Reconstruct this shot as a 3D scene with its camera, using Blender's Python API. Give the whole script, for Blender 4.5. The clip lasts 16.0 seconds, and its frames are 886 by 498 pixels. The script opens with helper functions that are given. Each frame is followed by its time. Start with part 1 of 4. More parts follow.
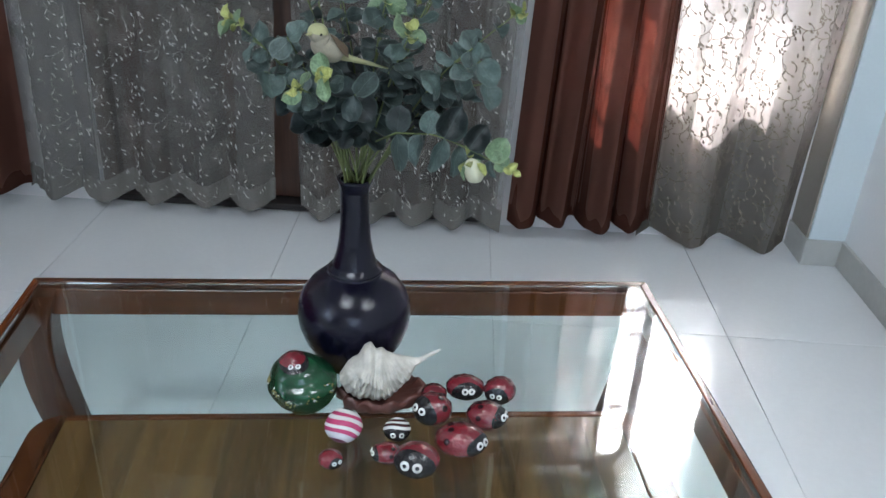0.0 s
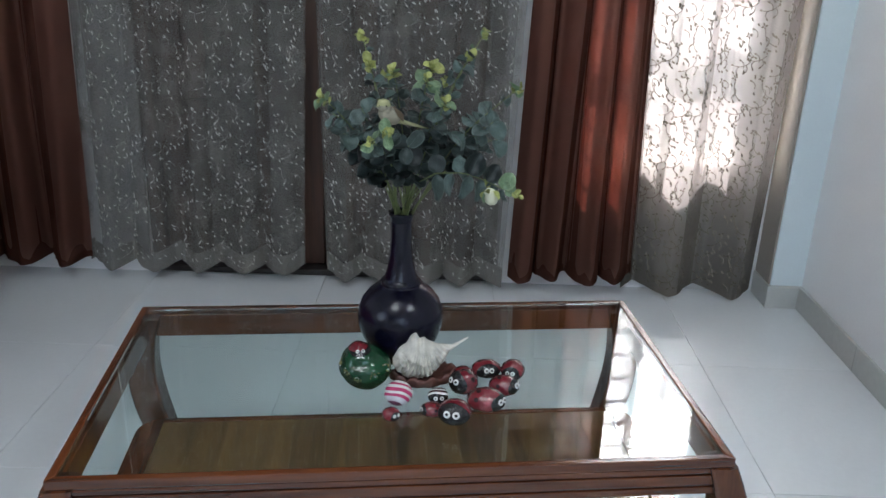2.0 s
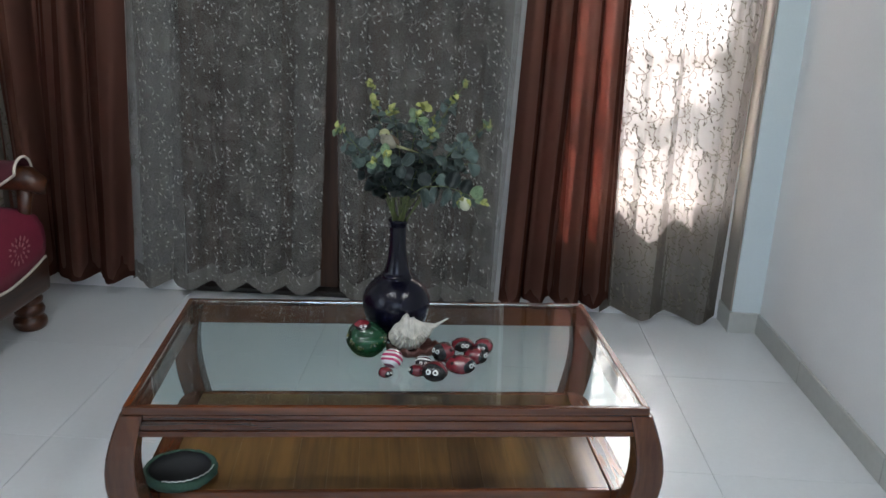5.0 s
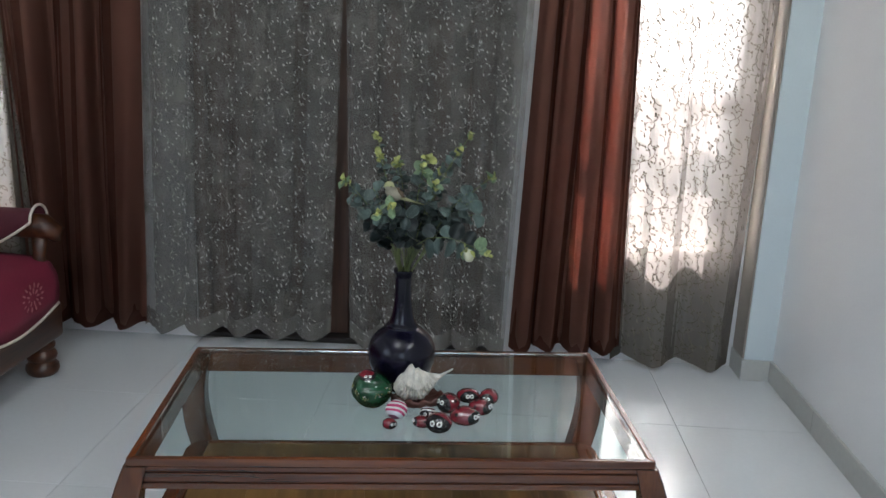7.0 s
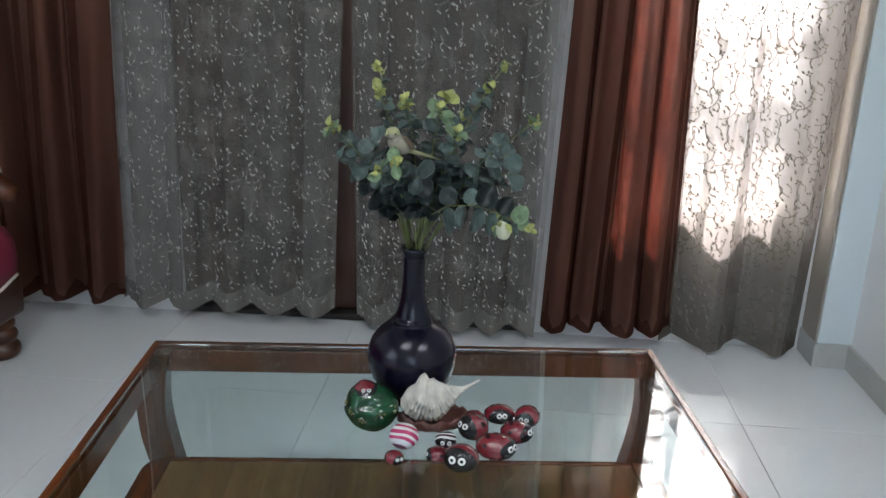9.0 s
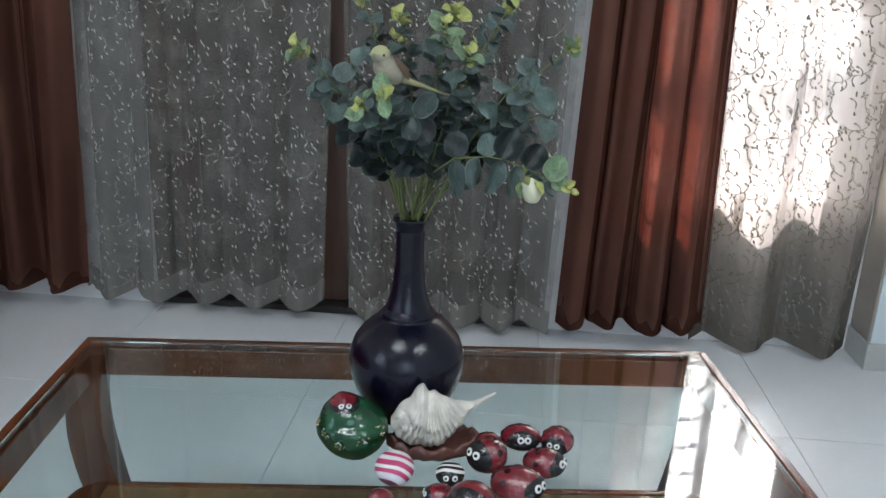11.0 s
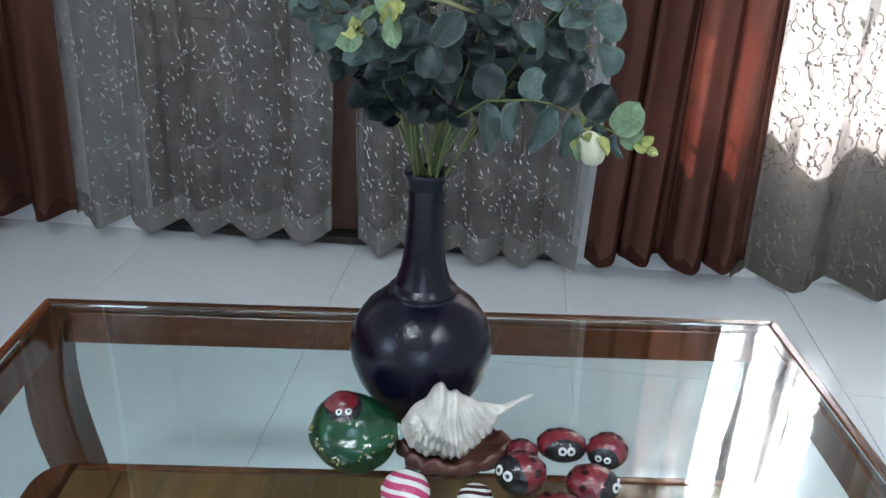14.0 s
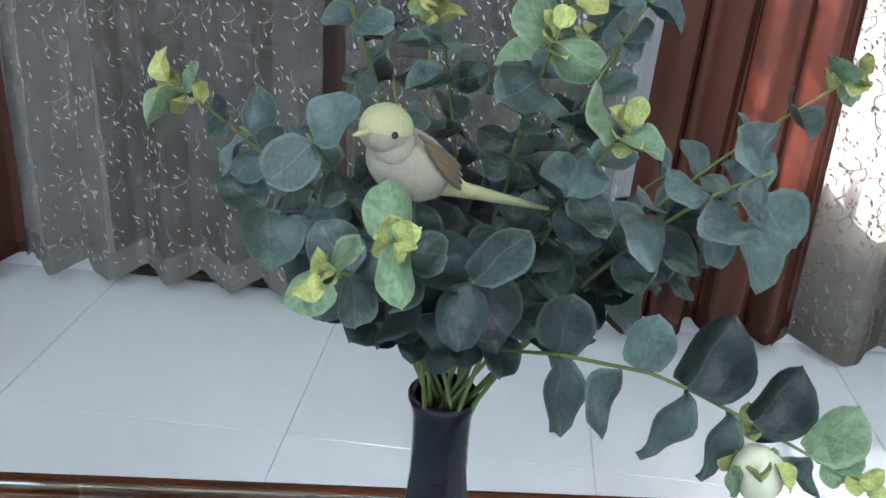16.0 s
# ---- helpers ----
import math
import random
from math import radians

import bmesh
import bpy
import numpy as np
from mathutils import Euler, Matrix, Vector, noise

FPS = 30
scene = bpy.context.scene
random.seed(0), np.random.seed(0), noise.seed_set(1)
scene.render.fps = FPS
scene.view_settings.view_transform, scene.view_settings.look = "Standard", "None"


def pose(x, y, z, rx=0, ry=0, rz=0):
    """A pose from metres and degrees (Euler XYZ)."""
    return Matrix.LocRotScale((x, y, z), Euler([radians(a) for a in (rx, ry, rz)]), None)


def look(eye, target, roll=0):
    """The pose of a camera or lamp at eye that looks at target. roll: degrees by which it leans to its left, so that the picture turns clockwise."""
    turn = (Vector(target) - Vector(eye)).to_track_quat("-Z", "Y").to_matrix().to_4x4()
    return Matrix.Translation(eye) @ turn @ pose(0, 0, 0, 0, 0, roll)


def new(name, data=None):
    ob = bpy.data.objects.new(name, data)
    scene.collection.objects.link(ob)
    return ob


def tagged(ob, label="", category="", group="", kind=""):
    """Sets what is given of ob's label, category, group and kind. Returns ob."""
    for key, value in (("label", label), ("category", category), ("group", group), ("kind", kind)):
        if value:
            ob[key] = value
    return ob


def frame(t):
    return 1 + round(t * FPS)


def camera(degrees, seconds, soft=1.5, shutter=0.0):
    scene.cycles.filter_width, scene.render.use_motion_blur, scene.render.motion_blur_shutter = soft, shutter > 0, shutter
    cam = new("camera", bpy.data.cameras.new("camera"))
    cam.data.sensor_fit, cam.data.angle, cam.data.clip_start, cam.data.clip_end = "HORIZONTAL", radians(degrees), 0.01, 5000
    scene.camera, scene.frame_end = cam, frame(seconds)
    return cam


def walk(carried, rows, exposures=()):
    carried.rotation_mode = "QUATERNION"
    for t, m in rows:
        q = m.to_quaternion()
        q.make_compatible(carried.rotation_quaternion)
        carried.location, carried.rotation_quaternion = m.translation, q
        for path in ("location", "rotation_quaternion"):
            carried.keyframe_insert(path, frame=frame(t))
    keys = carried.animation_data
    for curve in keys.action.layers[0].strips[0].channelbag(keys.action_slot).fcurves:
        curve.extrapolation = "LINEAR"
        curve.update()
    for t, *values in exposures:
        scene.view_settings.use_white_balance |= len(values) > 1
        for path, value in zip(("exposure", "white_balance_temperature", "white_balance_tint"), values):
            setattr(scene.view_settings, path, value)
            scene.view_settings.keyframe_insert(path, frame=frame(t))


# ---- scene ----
cam = camera(56.3, 16.0)
PATH = [
    (0, (0.179, 0.19, 1.13), (0.164, 1.965, 0.209), 3.4),
    (0.5, (0.114, 0.08, 1.132), (0.26, 1.885, 0.283), 2.3),
    (1, (0.084, -0.004, 1.15), (0.216, 1.825, 0.352), 2.8),
    (1.5, (0.117, -0.107, 1.166), (0.161, 1.745, 0.412), 2.2),
    (2, (0.138, -0.193, 1.175), (0.126, 1.675, 0.46), 1.8),
    (2.5, (0.115, -0.257, 1.173), (0.146, 1.621, 0.487), 2.2),
    (3, (0.099, -0.364, 1.168), (0.151, 1.526, 0.516), 2.1),
    (5.3, (0.214, -0.607, 1.209), (0.143, 1.307, 0.633), 2.1),
    (5.5, (0.218, -0.613, 1.216), (0.14, 1.304, 0.652), 1.7),
    (6, (0.232, -0.612, 1.226), (0.136, 1.323, 0.73), 1.9),
    (6.5, (0.231, -0.618, 1.226), (0.131, 1.32, 0.742), 2.1),
    (7, (0.226, -0.596, 1.221), (0.131, 1.341, 0.73), 2.2),
    (7.5, (0.205, -0.534, 1.212), (0.146, 1.398, 0.698), 2.2),
    (8, (0.163, -0.429, 1.191), (0.142, 1.497, 0.653), 1.9),
    (8.5, (0.174, -0.286, 1.167), (0.109, 1.63, 0.596), 2.1),
    (9, (0.196, -0.151, 1.131), (0.06, 1.754, 0.538), 2.0),
    (9.2, (0.193, -0.11, 1.107), (0.047, 1.798, 0.525), 2.0),
    (11.3, (0.163, 0.157, 1.003), (0.03, 2.055, 0.385), 2.5),
    (11.5, (0.158, 0.16, 1.0), (0.041, 2.052, 0.363), 2.3),
    (12, (0.165, 0.199, 0.99), (0.044, 2.088, 0.343), 2.2),
    (12.5, (0.157, 0.238, 0.986), (0.036, 2.117, 0.309), 2.4),
    (13, (0.156, 0.281, 0.976), (0.021, 2.138, 0.246), 2.3),
    (13.5, (0.148, 0.34, 0.983), (-0.002, 2.175, 0.203), 2.6),
    (14, (0.143, 0.373, 0.991), (-0.016, 2.192, 0.177), 2.5),
    (14.5, (0.142, 0.406, 1.025), (-0.023, 2.222, 0.203), 2.8),
    (15, (0.133, 0.497, 1.06), (-0.074, 2.328, 0.285), 2.9),
    (15.5, (0.119, 0.591, 1.052), (-0.128, 2.413, 0.265), 2.9),
    (16, (0.085, 0.704, 1.029), (-0.056, 2.512, 0.186), 3.7),
]
EXPOSURES = [(0.0, 2.33, 6150, 13), (1.5, 2.0, 6200, 13), (3.0, 1.95, 6250, 13), (5.5, 1.85, 6450, 13), (9.0, 2.05, 6450, 13), (11.5, 2.33, 6250, 12), (12.0, 2.36, 6200, 12), (14.5, 2.52, 6050, 11), (16.0, 2.82, 6000, 11)]
walk(cam, [(t, look(eye, target, roll)) for t, eye, target, roll in PATH], exposures=EXPOSURES)

# ---------------------------------------------------------------- world and light
AZ, EL = radians(22), radians(47)          # sun: to the right of straight out of the window, and its height
world = bpy.data.worlds.new("sky")
scene.world = world
world.use_nodes = True
wn, wl = world.node_tree.nodes, world.node_tree.links
sky = wn.new("ShaderNodeTexSky")
sky.sky_type, sky.sun_disc, sky.sun_elevation, sky.sun_rotation = "NISHITA", False, EL, AZ
wl.new(sky.outputs["Color"], wn["Background"].inputs["Color"])
wn["Background"].inputs["Strength"].default_value = 0.15
sun = new("sun", bpy.data.lights.new("sun", "SUN"))
sun.data.energy, sun.data.angle, sun.data.color = 8.8, radians(0.6), (1.0, 0.95, 0.90)
sun_way = Vector((math.sin(AZ) * math.cos(EL), math.cos(AZ) * math.cos(EL), math.sin(EL)))
sun.matrix_world = look(sun_way * 20, (0, 0, 0))


def area_lamp(name, eye, target, w, h, watts, colour):
    lamp = new(name, bpy.data.lights.new(name, "AREA"))
    lamp.data.shape, lamp.data.size, lamp.data.size_y = "RECTANGLE", w, h
    lamp.data.energy, lamp.data.color = watts, colour
    lamp.matrix_world = look(eye, target)
    return lamp


# Two fill lamps added behind the camera, at assumed openings.
area_lamp("fill_west", (-2.58, -1.3, 1.75), (0.0, -1.3, 1.3), 1.2, 1.1, 2.6, (0.90, 0.97, 1.0))
area_lamp("fill_south", (0.55, -3.38, 1.75), (0.55, 0.0, 1.3), 1.2, 1.1, 2.2, (0.90, 0.97, 1.0))
area_lamp("ceiling_light", (-0.45, -0.40, 2.72), (-0.45, -0.399, 0.0), 0.6, 0.35, 5.8, (0.90, 0.97, 1.0))
area_lamp("wall_light", (1.30, -0.10, 2.42), (-0.4, 0.3, 0.2), 0.7, 0.12, 4.2, (0.90, 0.97, 1.0))


# ---------------------------------------------------------------- materials
def mat(name, colour, rough=0.5, metal=0.0, scale=40.0, vary=0.12, bump=0.0, spread=0.0, stretch=(1, 1, 1), coat=0.0, spec=0.5, big=3.0):
    m = bpy.data.materials.new(name)
    m.use_nodes = True
    n, l = m.node_tree.nodes, m.node_tree.links
    b = n["Principled BSDF"]
    b.inputs["Roughness"].default_value, b.inputs["Metallic"].default_value = rough, metal
    b.inputs["Coat Weight"].default_value, b.inputs["Coat Roughness"].default_value = coat, 0.08
    b.inputs["Specular IOR Level"].default_value = spec
    tc, mp = n.new("ShaderNodeTexCoord"), n.new("ShaderNodeMapping")
    mp.inputs["Scale"].default_value = stretch
    l.new(tc.outputs["Object"], mp.inputs["Vector"])
    fine, wide = n.new("ShaderNodeTexNoise"), n.new("ShaderNodeTexNoise")
    fine.inputs["Scale"].default_value, fine.inputs["Detail"].default_value = scale, 6
    wide.inputs["Scale"].default_value = big
    l.new(mp.outputs["Vector"], fine.inputs["Vector"])
    l.new(mp.outputs["Vector"], wide.inputs["Vector"])
    add = n.new("ShaderNodeMath")
    add.operation = "ADD"
    l.new(fine.outputs["Fac"], add.inputs[0])
    l.new(wide.outputs["Fac"], add.inputs[1])
    ramp = n.new("ShaderNodeMapRange")
    ramp.inputs["From Min"].default_value, ramp.inputs["From Max"].default_value = 0.6, 1.4
    ramp.inputs["To Min"].default_value, ramp.inputs["To Max"].default_value = 1 - vary, 1 + vary
    l.new(add.outputs[0], ramp.inputs["Value"])
    hsv = n.new("ShaderNodeHueSaturation")
    hsv.inputs["Color"].default_value = (*colour, 1)
    if spread:
        info, r2, mul = n.new("ShaderNodeObjectInfo"), n.new("ShaderNodeMapRange"), n.new("ShaderNodeMath")
        r2.inputs["To Min"].default_value, r2.inputs["To Max"].default_value = 1 - spread, 1 + spread
        l.new(info.outputs["Random"], r2.inputs["Value"])
        mul.operation = "MULTIPLY"
        l.new(ramp.outputs["Result"], mul.inputs[0])
        l.new(r2.outputs["Result"], mul.inputs[1])
        l.new(mul.outputs[0], hsv.inputs["Value"])
    else:
        l.new(ramp.outputs["Result"], hsv.inputs["Value"])
    l.new(hsv.outputs["Color"], b.inputs["Base Color"])
    if bump:
        bn = n.new("ShaderNodeBump")
        bn.inputs["Strength"].default_value, bn.inputs["Distance"].default_value = bump, 0.002
        l.new(fine.outputs["Fac"], bn.inputs["Height"])
        l.new(bn.outputs["Normal"], b.inputs["Normal"])
        if coat:
            l.new(bn.outputs["Normal"], b.inputs["Coat Normal"])
    return m


def wood(name, dark, light, rough=0.3, along=0, coat=0.3, scale=6.0):
    """Varnished wood with its grain along one axis of the object."""
    m = bpy.data.materials.new(name)
    m.use_nodes = True
    n, l = m.node_tree.nodes, m.node_tree.links
    b = n["Principled BSDF"]
    b.inputs["Roughness"].default_value, b.inputs["Coat Weight"].default_value, b.inputs["Coat Roughness"].default_value = rough, coat, 0.12
    tc, mp = n.new("ShaderNodeTexCoord"), n.new("ShaderNodeMapping")
    s = [scale * 4] * 3
    s[along] = scale * 0.28
    mp.inputs["Scale"].default_value = s
    l.new(tc.outputs["Object"], mp.inputs["Vector"])
    grain, pore = n.new("ShaderNodeTexNoise"), n.new("ShaderNodeTexNoise")
    grain.inputs["Scale"].default_value, grain.inputs["Detail"].default_value, grain.inputs["Distortion"].default_value = 1.0, 5, 0.6
    pore.inputs["Scale"].default_value, pore.inputs["Detail"].default_value = 6.0, 4
    for t in (grain, pore):
        l.new(mp.outputs["Vector"], t.inputs["Vector"])
    mix = n.new("ShaderNodeMath")
    mix.operation = "MULTIPLY_ADD"
    mix.inputs[1].default_value = 0.35
    l.new(pore.outputs["Fac"], mix.inputs[0])
    l.new(grain.outputs["Fac"], mix.inputs[2])
    info, sh = n.new("ShaderNodeObjectInfo"), n.new("ShaderNodeMath")
    sh.operation = "MULTIPLY_ADD"
    sh.inputs[1].default_value = 0.14
    l.new(info.outputs["Random"], sh.inputs[0])
    l.new(mix.outputs[0], sh.inputs[2])
    ramp = n.new("ShaderNodeValToRGB")
    ramp.color_ramp.elements[0].position, ramp.color_ramp.elements[0].color = 0.48, (*dark, 1)
    ramp.color_ramp.elements[1].position, ramp.color_ramp.elements[1].color = 0.92, (*light, 1)
    l.new(sh.outputs[0], ramp.inputs["Fac"])
    l.new(ramp.outputs["Color"], b.inputs["Base Color"])
    bn = n.new("ShaderNodeBump")
    bn.inputs["Strength"].default_value, bn.inputs["Distance"].default_value = 0.15, 0.001
    l.new(mix.outputs[0], bn.inputs["Height"])
    l.new(bn.outputs["Normal"], b.inputs["Normal"])
    return m


def cloth(name, colour, clear, through_light, scale=900.0, gloss=0.0, through_colour=None, forward=0.0, forward_colour=(1, 1, 1)):
    """Thin cloth: part open weave, part cloth that scatters light on both sides."""
    m = bpy.data.materials.new(name)
    m.use_nodes = True
    n, l = m.node_tree.nodes, m.node_tree.links
    n.remove(n["Principled BSDF"])
    tc, noise_t, wide = n.new("ShaderNodeTexCoord"), n.new("ShaderNodeTexNoise"), n.new("ShaderNodeTexNoise")
    noise_t.inputs["Scale"].default_value, noise_t.inputs["Detail"].default_value = scale, 2
    wide.inputs["Scale"].default_value, wide.inputs["Detail"].default_value = 9.0, 4
    l.new(tc.outputs["Object"], noise_t.inputs["Vector"])
    l.new(tc.outputs["Object"], wide.inputs["Vector"])
    add, rng, hsv = n.new("ShaderNodeMath"), n.new("ShaderNodeMapRange"), n.new("ShaderNodeHueSaturation")
    add.operation = "ADD"
    l.new(noise_t.outputs["Fac"], add.inputs[0])
    l.new(wide.outputs["Fac"], add.inputs[1])
    rng.inputs["From Min"].default_value, rng.inputs["From Max"].default_value = 0.6, 1.4
    rng.inputs["To Min"].default_value, rng.inputs["To Max"].default_value = 0.82, 1.18
    l.new(add.outputs[0], rng.inputs["Value"])
    hsv.inputs["Color"].default_value = (*colour, 1)
    l.new(rng.outputs["Result"], hsv.inputs["Value"])
    dif, tra, mix1 = n.new("ShaderNodeBsdfDiffuse"), n.new("ShaderNodeBsdfTranslucent"), n.new("ShaderNodeMixShader")
    l.new(hsv.outputs["Color"], dif.inputs["Color"])
    if through_colour:
        tra.inputs["Color"].default_value = (*through_colour, 1)
    else:
        l.new(hsv.outputs["Color"], tra.inputs["Color"])
    mix1.inputs["Fac"].default_value = through_light
    l.new(dif.outputs[0], mix1.inputs[1])
    l.new(tra.outputs[0], mix1.inputs[2])
    last = mix1
    if gloss:
        gl, mix3 = n.new("ShaderNodeBsdfGlossy"), n.new("ShaderNodeMixShader")
        gl.inputs["Roughness"].default_value = 0.30
        l.new(hsv.outputs["Color"], gl.inputs["Color"])
        mix3.inputs["Fac"].default_value = gloss
        l.new(mix1.outputs[0], mix3.inputs[1])
        l.new(gl.outputs[0], mix3.inputs[2])
        last = mix3
    if forward:
        rf, mix4 = n.new("ShaderNodeBsdfRefraction"), n.new("ShaderNodeMixShader")
        rf.inputs["Color"].default_value = (*forward_colour, 1)
        rf.inputs["Roughness"].default_value, rf.inputs["IOR"].default_value = 0.75, 0.77
        mix4.inputs["Fac"].default_value = forward
        l.new(last.outputs[0], mix4.inputs[1])
        l.new(rf.outputs[0], mix4.inputs[2])
        last = mix4
    if clear:
        tr, mix2 = n.new("ShaderNodeBsdfTransparent"), n.new("ShaderNodeMixShader")
        mix2.inputs["Fac"].default_value = clear
        l.new(last.outputs[0], mix2.inputs[1])
        l.new(tr.outputs[0], mix2.inputs[2])
        last = mix2
    l.new(last.outputs[0], n["Material Output"].inputs["Surface"])
    return m


def glass(name, colour, rough=0.0):
    m = bpy.data.materials.new(name)
    m.use_nodes = True
    b = m.node_tree.nodes["Principled BSDF"]
    b.inputs["Base Color"].default_value = (*colour, 1)
    b.inputs["Transmission Weight"].default_value, b.inputs["Roughness"].default_value, b.inputs["IOR"].default_value = 1.0, rough, 1.5
    return m


M_TILE = mat("glazed_floor_tile", (0.70, 0.73, 0.74), 0.13, scale=60, vary=0.03, spread=0.02, spec=0.5)
M_GROUT = mat("grout", (0.62, 0.64, 0.645), 0.9, scale=200, vary=0.15)
M_WALL = mat("white_wall_paint", (0.80, 0.81, 0.81), 0.6, scale=120, vary=0.03, bump=0.06)
M_BLUE = mat("pale_blue_wall_paint", (0.60, 0.68, 0.70), 0.6, scale=120, vary=0.03, bump=0.06)
M_SKIRT = mat("skirting_tile", (0.47, 0.48, 0.455), 0.3, scale=50, vary=0.08, spread=0.04)
M_CEIL = mat("ceiling_paint", (0.8, 0.81, 0.8), 0.8, scale=80, vary=0.03)
# Window paint, darkened to double as the shade on the column's side.
M_FRAME_REVEAL = mat("window_paint_and_reveal_shade", (0.30, 0.27, 0.23), 0.5, scale=60, vary=0.06)
M_IRON = mat("painted_iron_bar", (0.12, 0.11, 0.10), 0.5, metal=0.3, vary=0.15)
M_DOOR = wood("dark_door_wood", (0.018, 0.008, 0.005), (0.075, 0.032, 0.018), 0.4, 2, 0.1)
M_SILL = mat("dark_stone_threshold", (0.02, 0.017, 0.016), 0.4, scale=90, vary=0.3)
M_TEAK_X = wood("red_brown_varnished_wood", (0.024, 0.006, 0.0022), (0.125, 0.035, 0.010), 0.24, 0, 0.25)
M_TEAK_Y = wood("red_brown_varnished_wood_across", (0.024, 0.006, 0.0022), (0.125, 0.035, 0.010), 0.24, 1, 0.25)
M_TEAK_Z = wood("red_brown_varnished_wood_upright", (0.022, 0.0065, 0.003), (0.09, 0.029, 0.011), 0.26, 2, 0.25)
M_SHELF = wood("golden_brown_laminate", (0.038, 0.017, 0.0055), (0.165, 0.082, 0.025), 0.3, 1, 0.3, 5.0)
M_SOFAWOOD = wood("dark_sofa_wood", (0.018, 0.0055, 0.0025), (0.09, 0.027, 0.009), 0.32, 1, 0.12)
M_GLASS = glass("table_glass", (0.77, 0.91, 0.90))
M_PANE = glass("window_glass", (1, 1, 1))
M_SHEER = cloth("grey_sheer_cloth", (0.275, 0.266, 0.244), 0.45, 0.42)
# Same sheer cloth in a darker copy that carries its backlit look.
M_SHEER_BACKLIT = cloth("backlit_sheer_cloth", (0.145, 0.128, 0.106), 0.03, 0.32, 900.0, 0.0, (0.26, 0.235, 0.225), 0.16)
M_HEM = cloth("doubled_sheer_hem", (0.40, 0.385, 0.355), 0.10, 0.38)
M_THREAD = cloth("white_embroidery_thread", (0.47, 0.46, 0.44), 0.0, 0.03, 2000)
# White thread darkened in its colour, to stand dark against the glowing cloth.
M_THREAD_BACKLIT = cloth("backlit_embroidery_thread", (0.17, 0.15, 0.125), 0.0, 0.0, 2000)
M_BROWN = cloth("brown_satin_curtain", (0.110, 0.050, 0.036), 0.0, 0.16, 1200, 0.40, (0.66, 0.22, 0.16), 0.15, (1.0, 0.75, 0.7))
M_VASE = mat("dark_blue_black_glaze", (0.0035, 0.0032, 0.010), 0.11, scale=330, vary=0.3, bump=0.22, coat=0.0, spec=0.30)
M_STEM = mat("plant_stem", (0.095, 0.12, 0.035), 0.6, scale=120, vary=0.25)


def leaf_mat(name, colour, pale, spread):
    """A leaf with mottling, a pale midrib, side veins and a lighter rim."""
    m = mat(name, colour, 0.46, scale=9, vary=0.45, bump=0.4, spread=spread, big=2.3, spec=0.34)
    n, l = m.node_tree.nodes, m.node_tree.links
    b = n["Principled BSDF"]
    old = b.inputs["Base Color"].links[0].from_socket
    tc, sep = n.new("ShaderNodeTexCoord"), n.new("ShaderNodeSeparateXYZ")
    l.new(tc.outputs["Object"], sep.inputs[0])

    def op(kind, a, c=None):
        q = n.new("ShaderNodeMath")
        q.operation = kind
        for k, v in enumerate((a, c)):
            if v is None:
                continue
            if isinstance(v, (int, float)):
                q.inputs[k].default_value = v
            else:
                l.new(v, q.inputs[k])
        return q.outputs[0]

    ax = op("ABSOLUTE", sep.outputs["X"])
    rib = op("LESS_THAN", ax, 0.014)
    wave = op("SINE", op("MULTIPLY", op("SUBTRACT", sep.outputs["Y"], op("MULTIPLY", ax, 0.8)), 46.0))
    side = op("MULTIPLY", op("GREATER_THAN", wave, 0.93), 0.16)
    cy = op("MULTIPLY", op("SUBTRACT", sep.outputs["Y"], 0.5), 1.0)
    rad = op("SQRT", op("ADD", op("MULTIPLY", ax, ax), op("MULTIPLY", cy, cy)))
    edge_ = op("MULTIPLY", op("GREATER_THAN", rad, 0.46), 0.45)
    fac = op("MAXIMUM", op("MAXIMUM", op("MULTIPLY", rib, 0.45), side), edge_)
    mx = n.new("ShaderNodeMix")
    mx.data_type = "RGBA"
    l.new(fac, mx.inputs["Factor"])
    l.new(old, mx.inputs["A"])
    mx.inputs["B"].default_value = (*pale, 1)
    l.new(mx.outputs["Result"], b.inputs["Base Color"])
    return m


M_LEAF = [leaf_mat("dark_blue_green_leaf", (0.0145, 0.0225, 0.0215), (0.040, 0.058, 0.052), 0.6),
          leaf_mat("grey_green_leaf", (0.046, 0.069, 0.062), (0.11, 0.145, 0.125), 0.5),
          leaf_mat("pale_green_leaf", (0.125, 0.19, 0.105), (0.20, 0.26, 0.14), 0.25),
          leaf_mat("yellow_green_leaf", (0.28, 0.30, 0.095), (0.34, 0.36, 0.15), 0.25)]
M_BUD = mat("cream_petal", (0.50, 0.50, 0.36), 0.5, scale=60, vary=0.1)
M_BIRD = mat("beige_bird_felt", (0.22, 0.20, 0.15), 0.9, scale=700, vary=0.15, bump=0.3)
M_BIRDHEAD = mat("pale_yellow_bird_felt", (0.29, 0.29, 0.15), 0.9, scale=700, vary=0.12, bump=0.3)
M_BIRDWING = mat("brown_bird_wing", (0.085, 0.058, 0.034), 0.8, scale=160, vary=0.25, bump=0.3)
M_BLACK = mat("black_gloss_paint", (0.012, 0.011, 0.012), 0.18, scale=120, vary=0.3, bump=0.8, coat=0.25, spec=0.3)
M_RED = mat("red_gloss_paint", (0.135, 0.009, 0.016), 0.16, scale=120, vary=0.40, bump=1.0, coat=0.9, spec=0.45, spread=0.15)
M_DKRED = mat("dark_red_paint_spot", (0.024, 0.004, 0.006), 0.2, scale=160, vary=0.3, coat=0.12, spec=0.3)
